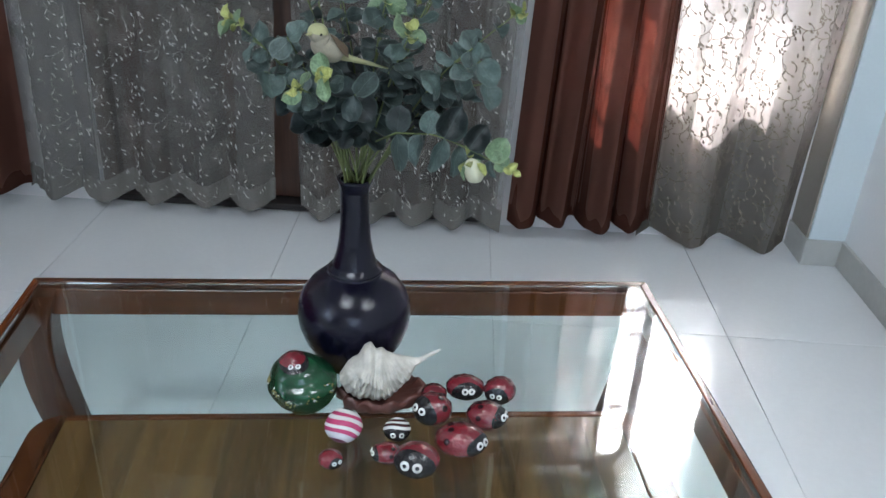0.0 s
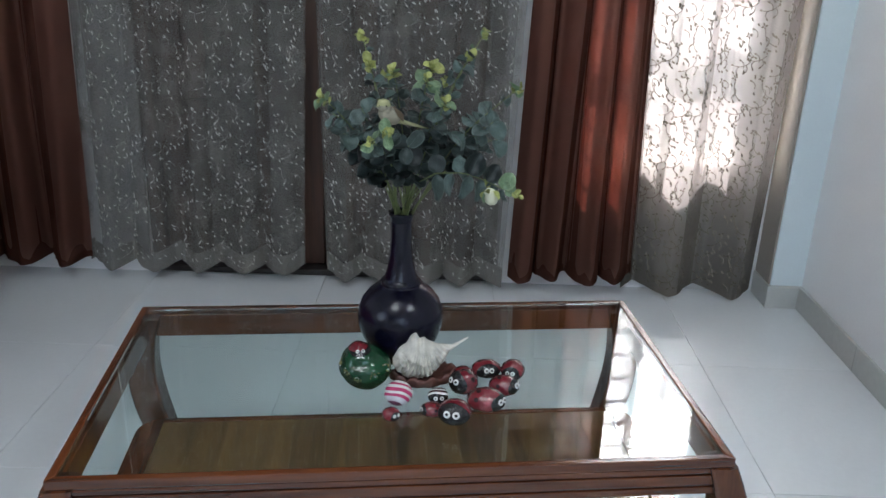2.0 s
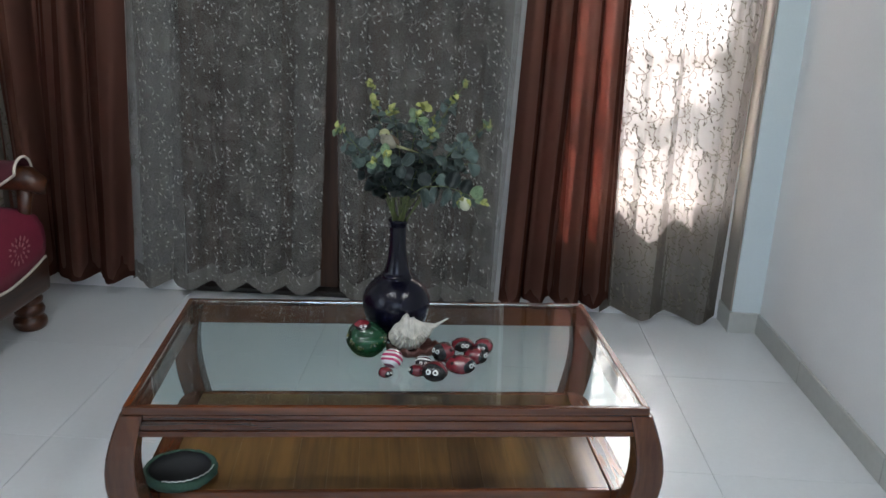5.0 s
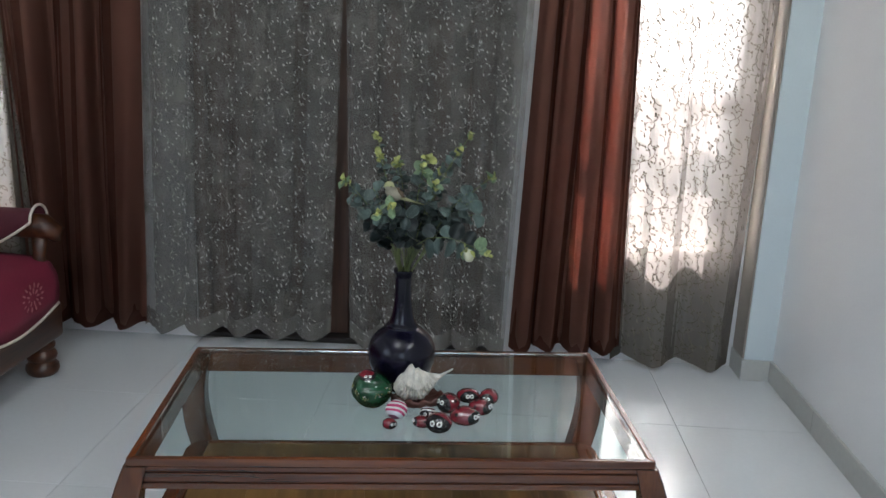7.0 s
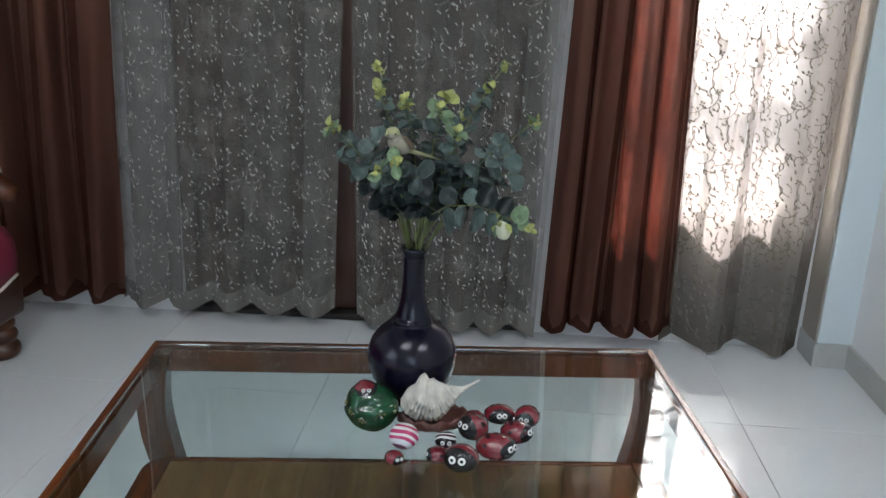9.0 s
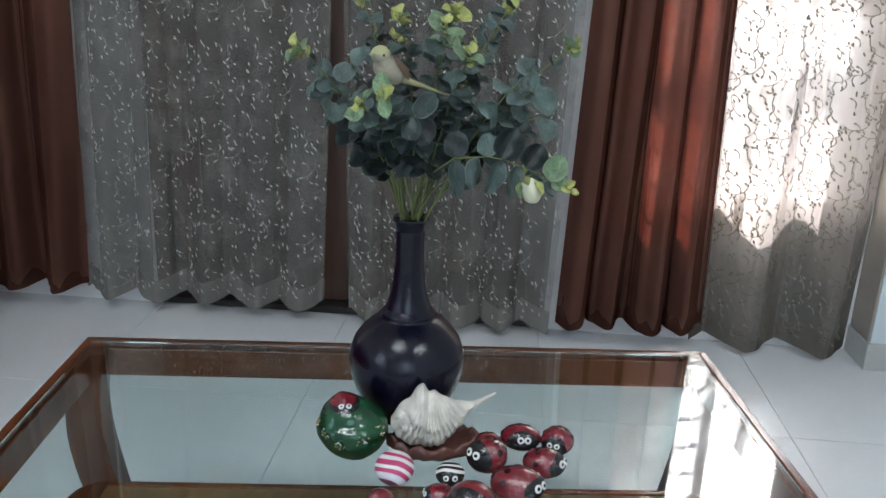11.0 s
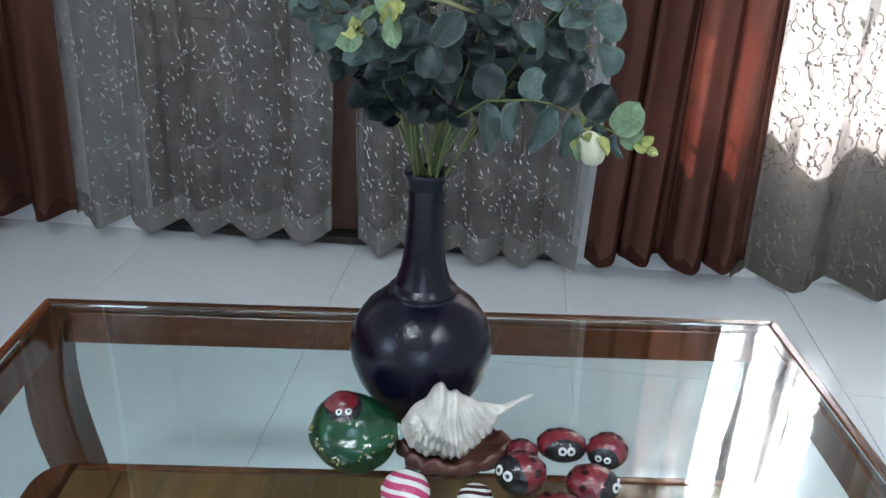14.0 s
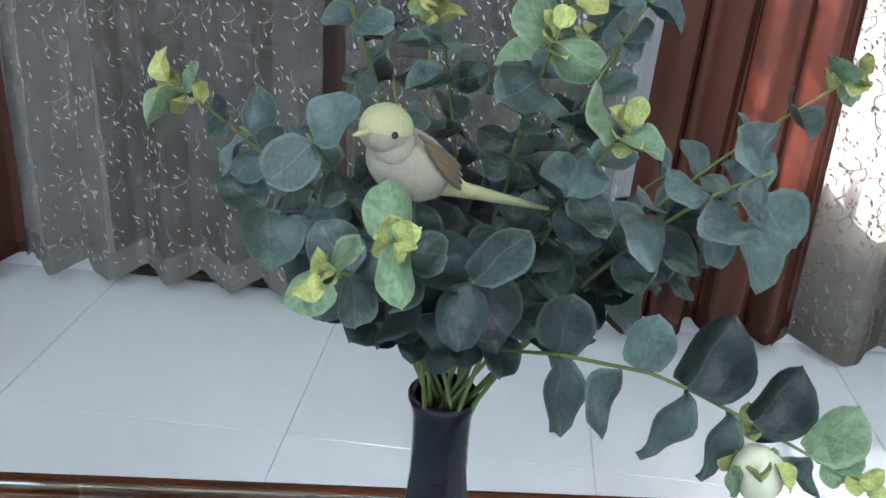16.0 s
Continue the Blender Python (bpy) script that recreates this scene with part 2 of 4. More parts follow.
M_WHITE = mat("white_paint", (0.58, 0.58, 0.56), 0.35, scale=160, vary=0.08, coat=0.12, spec=0.3)
M_PINK = mat("pink_gloss_paint", (0.40, 0.05, 0.13), 0.25, scale=160, vary=0.15, coat=0.12, spec=0.3)
M_GREYW = mat("grey_white_paint", (0.52, 0.52, 0.55), 0.3, scale=160, vary=0.2, coat=0.12, spec=0.3)
M_PURPLE = mat("dark_purple_paint", (0.13, 0.03, 0.07), 0.3, scale=160, vary=0.2, coat=0.12, spec=0.3)
M_BEE = mat("dark_brown_paint", (0.045, 0.014, 0.016), 0.25, scale=160, vary=0.2, coat=0.12, spec=0.3)
M_GREEN = mat("green_gloss_paint", (0.005, 0.043, 0.016), 0.16, scale=60, vary=0.6, bump=0.8, coat=0.4, spec=0.3, big=18)
M_OLIVE = mat("yellow_dab_of_paint", (0.20, 0.16, 0.05), 0.35, scale=160, vary=0.25, coat=0.12, spec=0.3)
M_SHELLW = mat("white_sea_shell", (0.45, 0.43, 0.375), 0.32, scale=60, vary=0.42, bump=0.6, coat=0.15, big=40)
M_BARK = mat("red_brown_carved_base", (0.085, 0.028, 0.02), 0.45, scale=70, vary=0.4, bump=0.6, coat=0.2, big=20)
M_MAROON = mat("maroon_velvet", (0.19, 0.012, 0.035), 0.75, scale=160, vary=0.18, bump=0.3, big=6)
M_MAROON_DK = mat("dark_maroon_velvet", (0.07, 0.008, 0.016), 0.8, scale=160, vary=0.18, bump=0.3, big=6)
M_PIPING = mat("cream_piping", (0.66, 0.58, 0.50), 0.7, scale=300, vary=0.15, bump=0.3)
M_FLORAL = mat("rose_embroidery", (0.42, 0.14, 0.15), 0.6, scale=200, vary=0.25)
M_KNIT = mat("green_knitted_yarn", (0.022, 0.058, 0.040), 0.9, scale=260, vary=0.35, bump=0.8)
M_LINING = mat("black_lining", (0.008, 0.008, 0.009), 0.8, scale=200, vary=0.3)


# ---------------------------------------------------------------- mesh helpers
def part(name, bm, material, parent=None, label="", smooth=False, m=None):
    """Links a bmesh as one mesh object, under a thing where one is given."""
    me = bpy.data.meshes.new(name)
    bm.normal_update()
    bm.to_mesh(me)
    bm.free()
    for x in (material if isinstance(material, (list, tuple)) else [material]):
        me.materials.append(x)
    if smooth:
        me.polygons.foreach_set("use_smooth", [True] * len(me.polygons))
    ob = new(name, me)
    ob.parent = parent
    if m is not None:
        ob.matrix_basis = m
    return tagged(ob, label)


def thing(name, label, category, m=None, group="", kind=""):
    ob = new(name)
    if m is not None:
        ob.matrix_basis = m
    return tagged(ob, label, category, group, kind)


def box(x0, x1, y0, y1, z0, z1, bevel=0.0, segs=1, bm=None):
    own = bm is None
    bm = bm or bmesh.new()
    r = bmesh.ops.create_cube(bm, size=1.0, matrix=Matrix.Translation(((x0 + x1) / 2, (y0 + y1) / 2, (z0 + z1) / 2)) @ Matrix.Diagonal((x1 - x0, y1 - y0, z1 - z0, 1)))
    if bevel and own:
        bmesh.ops.bevel(bm, geom=bm.edges[:], offset=bevel, segments=segs, affect="EDGES", profile=0.6)
    return bm


def lathe(profile, segs=48, bm=None, at=(0, 0, 0), cap=False):
    bm = bm or bmesh.new()
    rings = []
    for r, z in profile:
        rings.append([bm.verts.new((at[0] + r * math.cos(2 * math.pi * k / segs), at[1] + r * math.sin(2 * math.pi * k / segs), at[2] + z)) for k in range(segs)])
    for a, b in zip(rings, rings[1:]):
        for k in range(segs):
            bm.faces.new((a[k], a[(k + 1) % segs], b[(k + 1) % segs], b[k]))
    if cap:
        bm.faces.new(rings[0][::-1])
        bm.faces.new(rings[-1])
    return bm


def tube(points, radii, segs=8, bm=None):
    """A round rod along points."""
    bm = bm or bmesh.new()
    rings, n = [], len(points)
    up = Vector((0.13, 0.21, 0.97))
    for i, p in enumerate(points):
        p = Vector(p)
        d = (Vector(points[min(i + 1, n - 1)]) - Vector(points[max(i - 1, 0)])).normalized()
        a = d.cross(up)
        a = a.normalized() if a.length > 1e-4 else Vector((1, 0, 0))
        b = d.cross(a)
        r = radii[i] if isinstance(radii, (list, tuple)) else radii
        rings.append([bm.verts.new(p + r * (math.cos(2 * math.pi * k / segs) * a + math.sin(2 * math.pi * k / segs) * b)) for k in range(segs)])
    for a, b in zip(rings, rings[1:]):
        for k in range(segs):
            bm.faces.new((a[k], a[(k + 1) % segs], b[(k + 1) % segs], b[k]))
    bm.faces.new(rings[0][::-1])
    bm.faces.new(rings[-1])
    return bm


def ball(radii, at=(0, 0, 0), u=24, v=14, bumpy=0.0, seed=0, bm=None, turn=None):
    bm = bm or bmesh.new()
    r = bmesh.ops.create_uvsphere(bm, u_segments=u, v_segments=v, radius=1.0)
    for w in r["verts"]:
        c = w.co.copy()
        k = 1 + bumpy * noise.noise(c * 1.3 + Vector((seed * 7.3, seed * 1.7, seed)))
        w.co = Vector((c.x * radii[0], c.y * radii[1], c.z * radii[2])) * k
        if turn is not None:
            w.co = turn @ w.co
        w.co += Vector(at)
    return bm


# ---------------------------------------------------------------- the room
WX0, WX1, WY0, WY1, HT = -2.62, 1.350, -3.42, 2.56, 2.75
DX0, DX1, DZ = -0.928, 0.31, 2.08           # door opening
NX0, NX1, NZ0, NZ1 = 0.60, 1.19, 0.445, 2.05    # window beside the column
PX0, PX1 = -2.20, -1.66                     # the other window
WT = 0.19


def wall_with(name, pieces, material, label):
    bm = bmesh.new()
    for p in pieces:
        box(*p, bm=bm)
    return tagged(part(name, bm, material), label, "wall", kind="structure")


y0, y1 = WY1, WY1 + WT
wall_with("wall_north", [
    (WX0 - 0.2, PX0, y0, y1, 0, HT), (PX0, PX1, y0, y1, 0, NZ0), (PX0, PX1, y0, y1, NZ1, HT), (PX1, DX0, y0, y1, 0, HT), (DX0, DX1, y0, y1, DZ, HT),
    (DX1, NX0, y0, y1, 0, HT), (NX0, NX1, y0, y1, 0, NZ0), (NX0, NX1, y0, y1, NZ1, HT), (NX1, WX1 + 0.2, y0, y1, 0, HT)], M_WALL, "white painted wall with a door and two windows behind curtains")
wall_with("column", [(1.243, WX1, 2.424, WY1, 0, HT)], M_BLUE, "pale blue painted wall column beside the window")
# Added strip that colours the column's window side as shaded.
tagged(part("trim", box(1.2365, 1.2428, 2.430, WY1 - 0.001, 0.083, HT - 0.001), M_FRAME_REVEAL), "side of the column by the window, coloured darker for its shade", "trim", kind="structure")
wall_with("wall_east", [(WX1, WX1 + 0.2, WY0, WY1, 0, HT)], M_WALL, "plain white painted side wall")
# Unseen openings in the west and south walls, made for the fill lamps.
wy0, wy1, wz0, wz1 = -1.95, -0.65, 1.15, 2.35
wall_with("wall_west", [(WX0 - 0.2, WX0, WY0, wy0, 0, HT), (WX0 - 0.2, WX0, wy0, wy1, 0, wz0), (WX0 - 0.2, WX0, wy0, wy1, wz1, HT), (WX0 - 0.2, WX0, wy1, WY1, 0, HT)], M_WALL, "plain white painted side wall with an assumed opening for a fill lamp")
wall_with("wall_south", [(WX0 - 0.2, -0.1, WY0 - 0.2, WY0, 0, HT), (-0.1, 1.2, WY0 - 0.2, WY0, 0, 1.15), (-0.1, 1.2, WY0 - 0.2, WY0, 2.35, HT), (1.2, WX1 + 0.2, WY0 - 0.2, WY0, 0, HT)], M_WALL, "plain white painted rear wall with an assumed opening for a fill lamp")
tagged(part("ceiling", box(WX0 - 0.2, WX1 + 0.2, WY0 - 0.2, WY1 + WT, HT, HT + 0.15), M_CEIL), "plain white ceiling", "ceiling", kind="structure")
floor = tagged(part("floor", box(WX0 - 0.2, WX1 + 0.2, WY0 - 0.2, WY1 + WT, -0.12, -0.0035), M_GROUT), "large pale glazed square floor tiles with thin joints", "floor", kind="structure")
tagged(part("ground", box(-60, 60, -60, 80, -0.4, -0.3), mat("pale_dry_ground", (0.34, 0.31, 0.27), 0.9, scale=8, vary=0.2)), "pale dry ground outside the house", "ground", kind="structure")

tagged(part("garden_wall", box(-9, 9, 4.7, 4.85, -0.3, 0.88, 0.01), mat("pale_plaster", (0.62, 0.60, 0.56), 0.9, scale=20, vary=0.2, bump=0.3)), "low pale plastered wall outside the windows", "wall", kind="structure")

hz = bpy.data.materials.new("bright_hazy_sky")
hz.use_nodes = True
hz.node_tree.nodes["Principled BSDF"].inputs["Base Color"].default_value = (0, 0, 0, 1)
hz.node_tree.nodes["Principled BSDF"].inputs["Emission Color"].default_value = (1.0, 0.97, 0.93, 1)
hz.node_tree.nodes["Principled BSDF"].inputs["Emission Strength"].default_value = 3.0
tagged(part("backdrop", box(-22, 22, 16, 16.1, 0.4, 8.5), hz), "bright hazy sky far outside the windows", "sky", kind="structure")

# baseboard of tiles along the side wall and round the column
skirt = tagged(new("baseboard"), "grey skirting tiles along the foot of the wall", "baseboard", kind="structure")
y = WY0
while y < 2.424:
    e = min(y + 0.6, 2.424)
    part("skirting_tile", box(WX1 - 0.012, WX1, y + 0.001, e - 0.001, 0, 0.082, 0.002), M_SKIRT, skirt)
    y += 0.6
part("skirting_tile", box(1.240, WX1 - 0.012, 2.412, 2.424, 0, 0.082, 0.002), M_SKIRT, skirt)
part("skirting_tile", box(1.231, 1.243, 2.412, WY1, 0, 0.082, 0.002), M_SKIRT, skirt)


def window(name, x0, x1, label):
    w = tagged(new(name), label, "window", kind="structure")
    yb = WY1 + 0.10
    f = 0.035
    for n_, b in (("window_frame", (x0, x0 + f, yb, yb + 0.05, NZ0, NZ1)), ("window_frame", (x1 - f, x1, yb, yb + 0.05, NZ0, NZ1)),
                  ("window_frame", (x0 + f, x1 - f, yb, yb + 0.05, NZ0, NZ0 + f)), ("window_frame", (x0 + f, x1 - f, yb, yb + 0.05, NZ1 - f, NZ1)),
                  ("transom", (x0 + f, x1 - f, yb, yb + 0.05, 0.985, 1.035))):
        part(n_, box(*b, 0.003), M_FRAME_REVEAL, w)
    part("window_sill", box(x0 + 0.001, x1 - 0.001, WY1 - 0.012, WY1 + 0.098, NZ0, NZ0 + 0.018, 0.004), M_FRAME_REVEAL, w)
    xm = x0 + 0.55 * (x1 - x0)
    part("mullion", box(xm, xm + 0.022, yb + 0.052, yb + 0.080, NZ0, NZ1, 0.003), M_FRAME_REVEAL, w)
    z = NZ0 + 0.10
    while z < NZ1 - 0.05:
        part("grille_bar", tube([(x0, yb + 0.07, z), (xm, yb + 0.07, z)], 0.0055, 8), M_IRON, w)
        z += 0.098
    # Disc added only to throw a round shadow on the sheer.
    part("shadow_disc", tube([(x1 - 0.06, yb + 0.091, 1.03), (x1 - 0.06, yb + 0.097, 1.03)], 0.045, 20), M_IRON, w, smooth=False)
    for z0_, z1_ in ((NZ0 + f, 0.985), (1.035, NZ1 - f)):
        p = part("pane", box(x0 + f, x1 - f, yb + 0.02, yb + 0.025, z0_, z1_), M_PANE, w)
        p.visible_shadow = False


window("window_1", NX0, NX1, "cream framed window with an iron grille, behind curtains")
window("window_2", PX0, PX1, "cream framed window with an iron grille, behind curtains")

door = tagged(new("door_1"), "closed dark brown panelled double door behind sheer curtains", "door", kind="structure")
part("door_frame", box(DX0, DX0 + 0.05, 2.585, 2.68, 0.0, DZ, 0.004), M_DOOR, door)
part("door_frame", box(DX1 - 0.05, DX1, 2.585, 2.68, 0.0, DZ, 0.004), M_DOOR, door)
part("door_frame", box(DX0 + 0.05, DX1 - 0.05, 2.585, 2.68, DZ - 0.05, DZ, 0.004), M_DOOR, door)
part("threshold", box(DX0 + 0.002, DX1 - 0.002, 2.565, 2.74, 0.0, 0.022, 0.003), M_SILL, door)
# Unseen backing, added to keep outside light out of the door gaps.
part("outer_panel", box(DX0 + 0.001, DX1 - 0.001, 2.70, 2.72, 0.023, DZ - 0.001), M_DOOR, door)
mid = (DX0 + DX1) / 2
for a, b in ((DX0 + 0.052, mid - 0.002), (mid + 0.002, DX1 - 0.052)):
    leaf = part("door_leaf", box(a, b, 2.62, 2.655, 0.024, DZ - 0.052, 0.003), M_DOOR, door)
    for z0_, z1_ in ((0.14, 0.62), (0.74, 1.30), (1.42, 1.92)):
        part("panel", box(a + 0.1, b - 0.1, 2.605, 2.622, z0_, z1_, 0.012, 2), M_DOOR, leaf)


# ---------------------------------------------------------------- curtains
class Hanging:
    """The surface of one hanging curtain: u runs across, z is the height."""

    def __init__(self, bottom, top, y, hem, ztop, amp, folds, seed, sharp=1.0, crest=1.0, shift=0.0, loose=1.0, over=0.0, skew=0.55, fine=0.0):
        self.skew, self.fine = skew, fine
        self.crest, self.shift, self.loose, self.over = crest, shift, loose, over
        self.b, self.t, self.y, self.hem, self.ztop, self.amp, self.folds, self.seed, self.sharp = bottom, top, y, hem, ztop, amp, folds, seed, sharp
        # even spacing along the cloth, so that nothing on it is stretched in the folds
        pts_ = [self.at(k / 600, hem + 0.6) for k in range(601)]
        run = [0.0]
        for a, b in zip(pts_, pts_[1:]):
            run.append(run[-1] + math.hypot(b.x - a.x, b.y - a.y))
        self.run = run

    def even(self, f):
        """The place across the curtain at a fraction of its cloth's length."""
        want, lo, hi = max(0.0, min(1.0, f)) * self.run[-1], 0, 600
        while hi - lo > 1:
            c = (lo + hi) // 2
            if self.run[c] <= want:
                lo = c
            else:
                hi = c
        return (lo + (want - self.run[lo]) / max(1e-9, self.run[hi] - self.run[lo])) / 600

    def phase(self, u, z):
        wob = 0.55 * noise.noise(Vector((u * 3.1, self.seed, 0.35 * z))) + 0.25 * noise.noise(Vector((u * 7.0, self.seed + 9, 0.2 * z)))
        return 2 * math.pi * (self.folds * u + self.shift + self.loose * wob)

    def at(self, u, z):
        k = max(0.0, min(1.0, (z - self.hem) / 1.3))
        x0 = self.b[0] + (self.t[0] - self.b[0]) * k
        x1 = self.b[1] + (self.t[1] - self.b[1]) * k
        ph = self.phase(u, z)
        s = math.sin(ph + self.skew * math.sin(ph))
        s = math.copysign(abs(s) ** self.sharp, s)
        s = 1.0 - 2.0 * ((1.0 - s) / 2.0) ** self.crest
        s += self.fine * math.sin(2.6 * ph + self.seed + 0.8 * z) + 0.5 * self.fine * math.sin(5.3 * ph + 2 * self.seed)
        size = self.amp * (0.75 + 0.5 * noise.noise(Vector((u * 4.0, self.seed + 3, 0.3 * z)))) * (1.2 - 0.5 * k)
        # pleats lean over their neighbours; both side edges stay in place
        ends = math.cos(self.phase(0, z)) * (1 - u) + math.cos(self.phase(1, z)) * u
        lean = self.over * (x1 - x0) / self.folds * max(0.2, 1.0 + 1.4 * noise.noise(Vector((u * 4.0, self.seed + 21, 0.25 * z))))
        x = x0 + (x1 - x0) * u + lean * (math.cos(ph) - ends)
        return Vector((x, self.y + size * s + 0.006 * noise.noise(Vector((u * 9, z * 2.2, self.seed))), z))

    def hem_at(self, u):
        return self.hem + 0.008 * math.asin(math.sin(self.phase(u, self.hem))) + 0.006 * noise.noise(Vector((u * 5, self.seed, 4)))

    def sheet(self, nu, nz, z0=None, z1=None, off=0.0):
        bm = bmesh.new()
        rows = []
        for j in range(nz + 1):
            row = []
            for i in range(nu + 1):
                u = self.even(i / nu)
                lo = self.hem_at(u)
                hi = self.ztop if z1 is None else lo + z1
                z = lo + (hi - lo) * j / nz
                p = self.at(u, z)
                row.append(bm.verts.new((p.x, p.y + off, p.z)))
            rows.append(row)
        for a, b in zip(rows, rows[1:]):
            for i in range(nu):
                bm.faces.new((a[i], a[i + 1], b[i + 1], b[i]))
        return bm


def embroidery(h, width, seed, bm, bold=1.0, close=1.0):
    """Vines with small leaves, standing just off the cloth."""
    rng = random.Random(seed)
    span = h.run[-1]

    def put(pts_, wid):
        vs = []
        for k, (a, z) in enumerate(pts_):
            u = h.even(a / span)
            if not 0.01 < u < 0.99 or z < h.hem + 0.012 or z > h.ztop - 0.02:
                return
            p = h.at(u, z)
            p.y -= 0.0015
            j = min(k, len(pts_) - 2)
            d = Vector((pts_[j + 1][0] - pts_[j][0], 0, pts_[j + 1][1] - pts_[j][1])).normalized()
            w_ = wid[k]
            s = Vector((-d.z, 0, d.x)) * w_
            vs.append((bm.verts.new(p + s), bm.verts.new(p - s)))
        for (a, b), (c, d) in zip(vs, vs[1:]):
            bm.faces.new((a, b, d, c))

    def dash(a, z, ang, ln, w_=0.0018):
        w_ *= max(1.0, 0.7 * bold)
        put([(a + math.cos(ang) * ln * q, z + math.sin(ang) * ln * q) for q in (0, 0.35, 0.7, 1)], [0.0005, w_, w_ * 0.9, 0.0003])

    def curl(a, z, ang, ln, bend, tip):
        pts_ = [(a, z)]
        for k in range(6):
            ang += bend / 6
            pts_.append((pts_[-1][0] + math.cos(ang) * ln / 6, pts_[-1][1] + math.sin(ang) * ln / 6))
        put(pts_, [0.0005 * bold] * 7)
        if tip:
            dash(*pts_[-1], ang + 0.2 * (1 if bend > 0 else -1), 0.011)
        return pts_

    z, r = h.hem + 0.05, 0
    while z < h.ztop:
        a = 0.02 + 0.036 * (r % 2)
        while a < span:
            ax, az, tw = a + rng.uniform(-0.016, 0.016), z + rng.uniform(-0.022, 0.022), rng.uniform(-0.35, 0.35)
            f = 1 if r % 2 else -1
            for k in range(4):
                if bold > 1 and rng.random() < 0.9:
                    q = 0.4 + k * 1.57
                    dash(ax + 0.002 * math.cos(q), az + 0.002 * math.sin(q), q, 0.009, 0.0019)
            main = curl(ax + 0.004, az - 0.012, -1.9 + tw, 0.060, 1.2 * f, True)
            curl(*main[2], -0.2 + tw, 0.026, -1.9, True)
            curl(*main[4], -2.9 + tw, 0.026, 1.9, True)
            curl(ax - 0.018, az - 0.035, 1.0, 0.026, 1.6, True)
            for k in range(3 if bold > 1 else 5):
                dash(ax + rng.uniform(-0.038, 0.038), az + rng.uniform(-0.040, 0.045), rng.uniform(1.7, 2.5), rng.uniform(0.010, 0.015))
            a += 0.082 * close
        z += 0.098 * close
        r += 1


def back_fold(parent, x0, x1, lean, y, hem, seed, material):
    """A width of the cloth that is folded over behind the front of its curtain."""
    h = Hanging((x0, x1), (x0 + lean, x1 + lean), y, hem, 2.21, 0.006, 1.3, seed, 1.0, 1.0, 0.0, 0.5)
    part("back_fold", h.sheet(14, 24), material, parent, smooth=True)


def sheer(bottom, top, y, hem, amp, folds, seed, label, weave=None, shift=0.0, loose=1.0, over=0.25, skew=0.55, fine=0.0, backs=()):
    h = Hanging(bottom, top, y, hem, 2.22, amp, folds, seed, 1.0, 1.0 if weave else 1.9, shift, loose, over, skew, fine)
    c = thing("sheer_curtain", label, "curtain", group="sheer curtains")
    w = bottom[1] - bottom[0]
    part("cloth", h.sheet(int(90 + w * 220), 40), weave or M_SHEER, c, smooth=True)
    part("hem", h.sheet(int(90 + w * 220), 2, z1=0.072, off=0.003), M_HEM, c, "doubled strip of sheer cloth", smooth=True)
    bm = bmesh.new()
    embroidery(h, w, seed, bm, 2.3 if weave else 0.6, 0.78 if weave else 1.08)
    tagged(part("embroidery", bm, M_THREAD_BACKLIT if weave else M_THREAD, c, "embroidered vines with small flowers, coloured dark as if backlit" if weave else "white embroidered vines with small leaves"), kind="stuff")
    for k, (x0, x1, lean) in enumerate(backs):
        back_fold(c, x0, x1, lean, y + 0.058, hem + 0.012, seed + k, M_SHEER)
    return c


def drape(bottom, top, y, hem, amp, folds, seed, label, shift=0.0, loose=0.45, over=0.3, backs=()):
    """Heavy cloth in pleats that lean over one another."""
    h = Hanging(bottom, top, y, hem, 2.22, amp, folds, seed, 0.9, 1.6, shift, loose, over, 0.55, 0.11)
    c = tagged(part("brown_curtain", h.sheet(int(150 + 500 * (bottom[1] - bottom[0])), 36), M_BROWN, None, smooth=True), label, "curtain", group="brown curtains")
    mod = c.modifiers.new("thickness", "SOLIDIFY")
    mod.thickness = 0.0012
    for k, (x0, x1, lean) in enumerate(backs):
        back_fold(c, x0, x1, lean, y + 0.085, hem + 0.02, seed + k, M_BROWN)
    return c


sheer((-2.16, -1.50), (-2.12, -1.50), 2.50, 0.05, 0.022, 5, 11, "grey sheer embroidered curtain lit softly by a window", M_SHEER_BACKLIT)
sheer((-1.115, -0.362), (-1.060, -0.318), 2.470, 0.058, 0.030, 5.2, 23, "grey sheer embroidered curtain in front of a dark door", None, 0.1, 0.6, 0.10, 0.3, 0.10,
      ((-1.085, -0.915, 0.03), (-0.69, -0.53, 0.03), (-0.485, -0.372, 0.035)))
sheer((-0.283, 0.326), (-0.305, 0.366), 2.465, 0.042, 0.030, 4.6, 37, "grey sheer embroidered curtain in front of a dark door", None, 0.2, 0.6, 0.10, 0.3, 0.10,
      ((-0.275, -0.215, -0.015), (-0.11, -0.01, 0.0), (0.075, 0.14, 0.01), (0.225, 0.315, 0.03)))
sheer((0.745, 1.20), (0.700, 1.222), 2.480, 0.030, 0.044, 2.1, 53, "sheer embroidered curtain in backlit colours, glowing with sunlight from the window", M_SHEER_BACKLIT, -0.01, 0.05, 0.03, 0.0, 0.08)
drape((-1.56, -1.104), (-1.60, -1.046), 2.450, 0.076, 0.050, 3.1, 61, "dark brown satin curtain hanging in deep folds", 0.0, 0.5, 0.13)
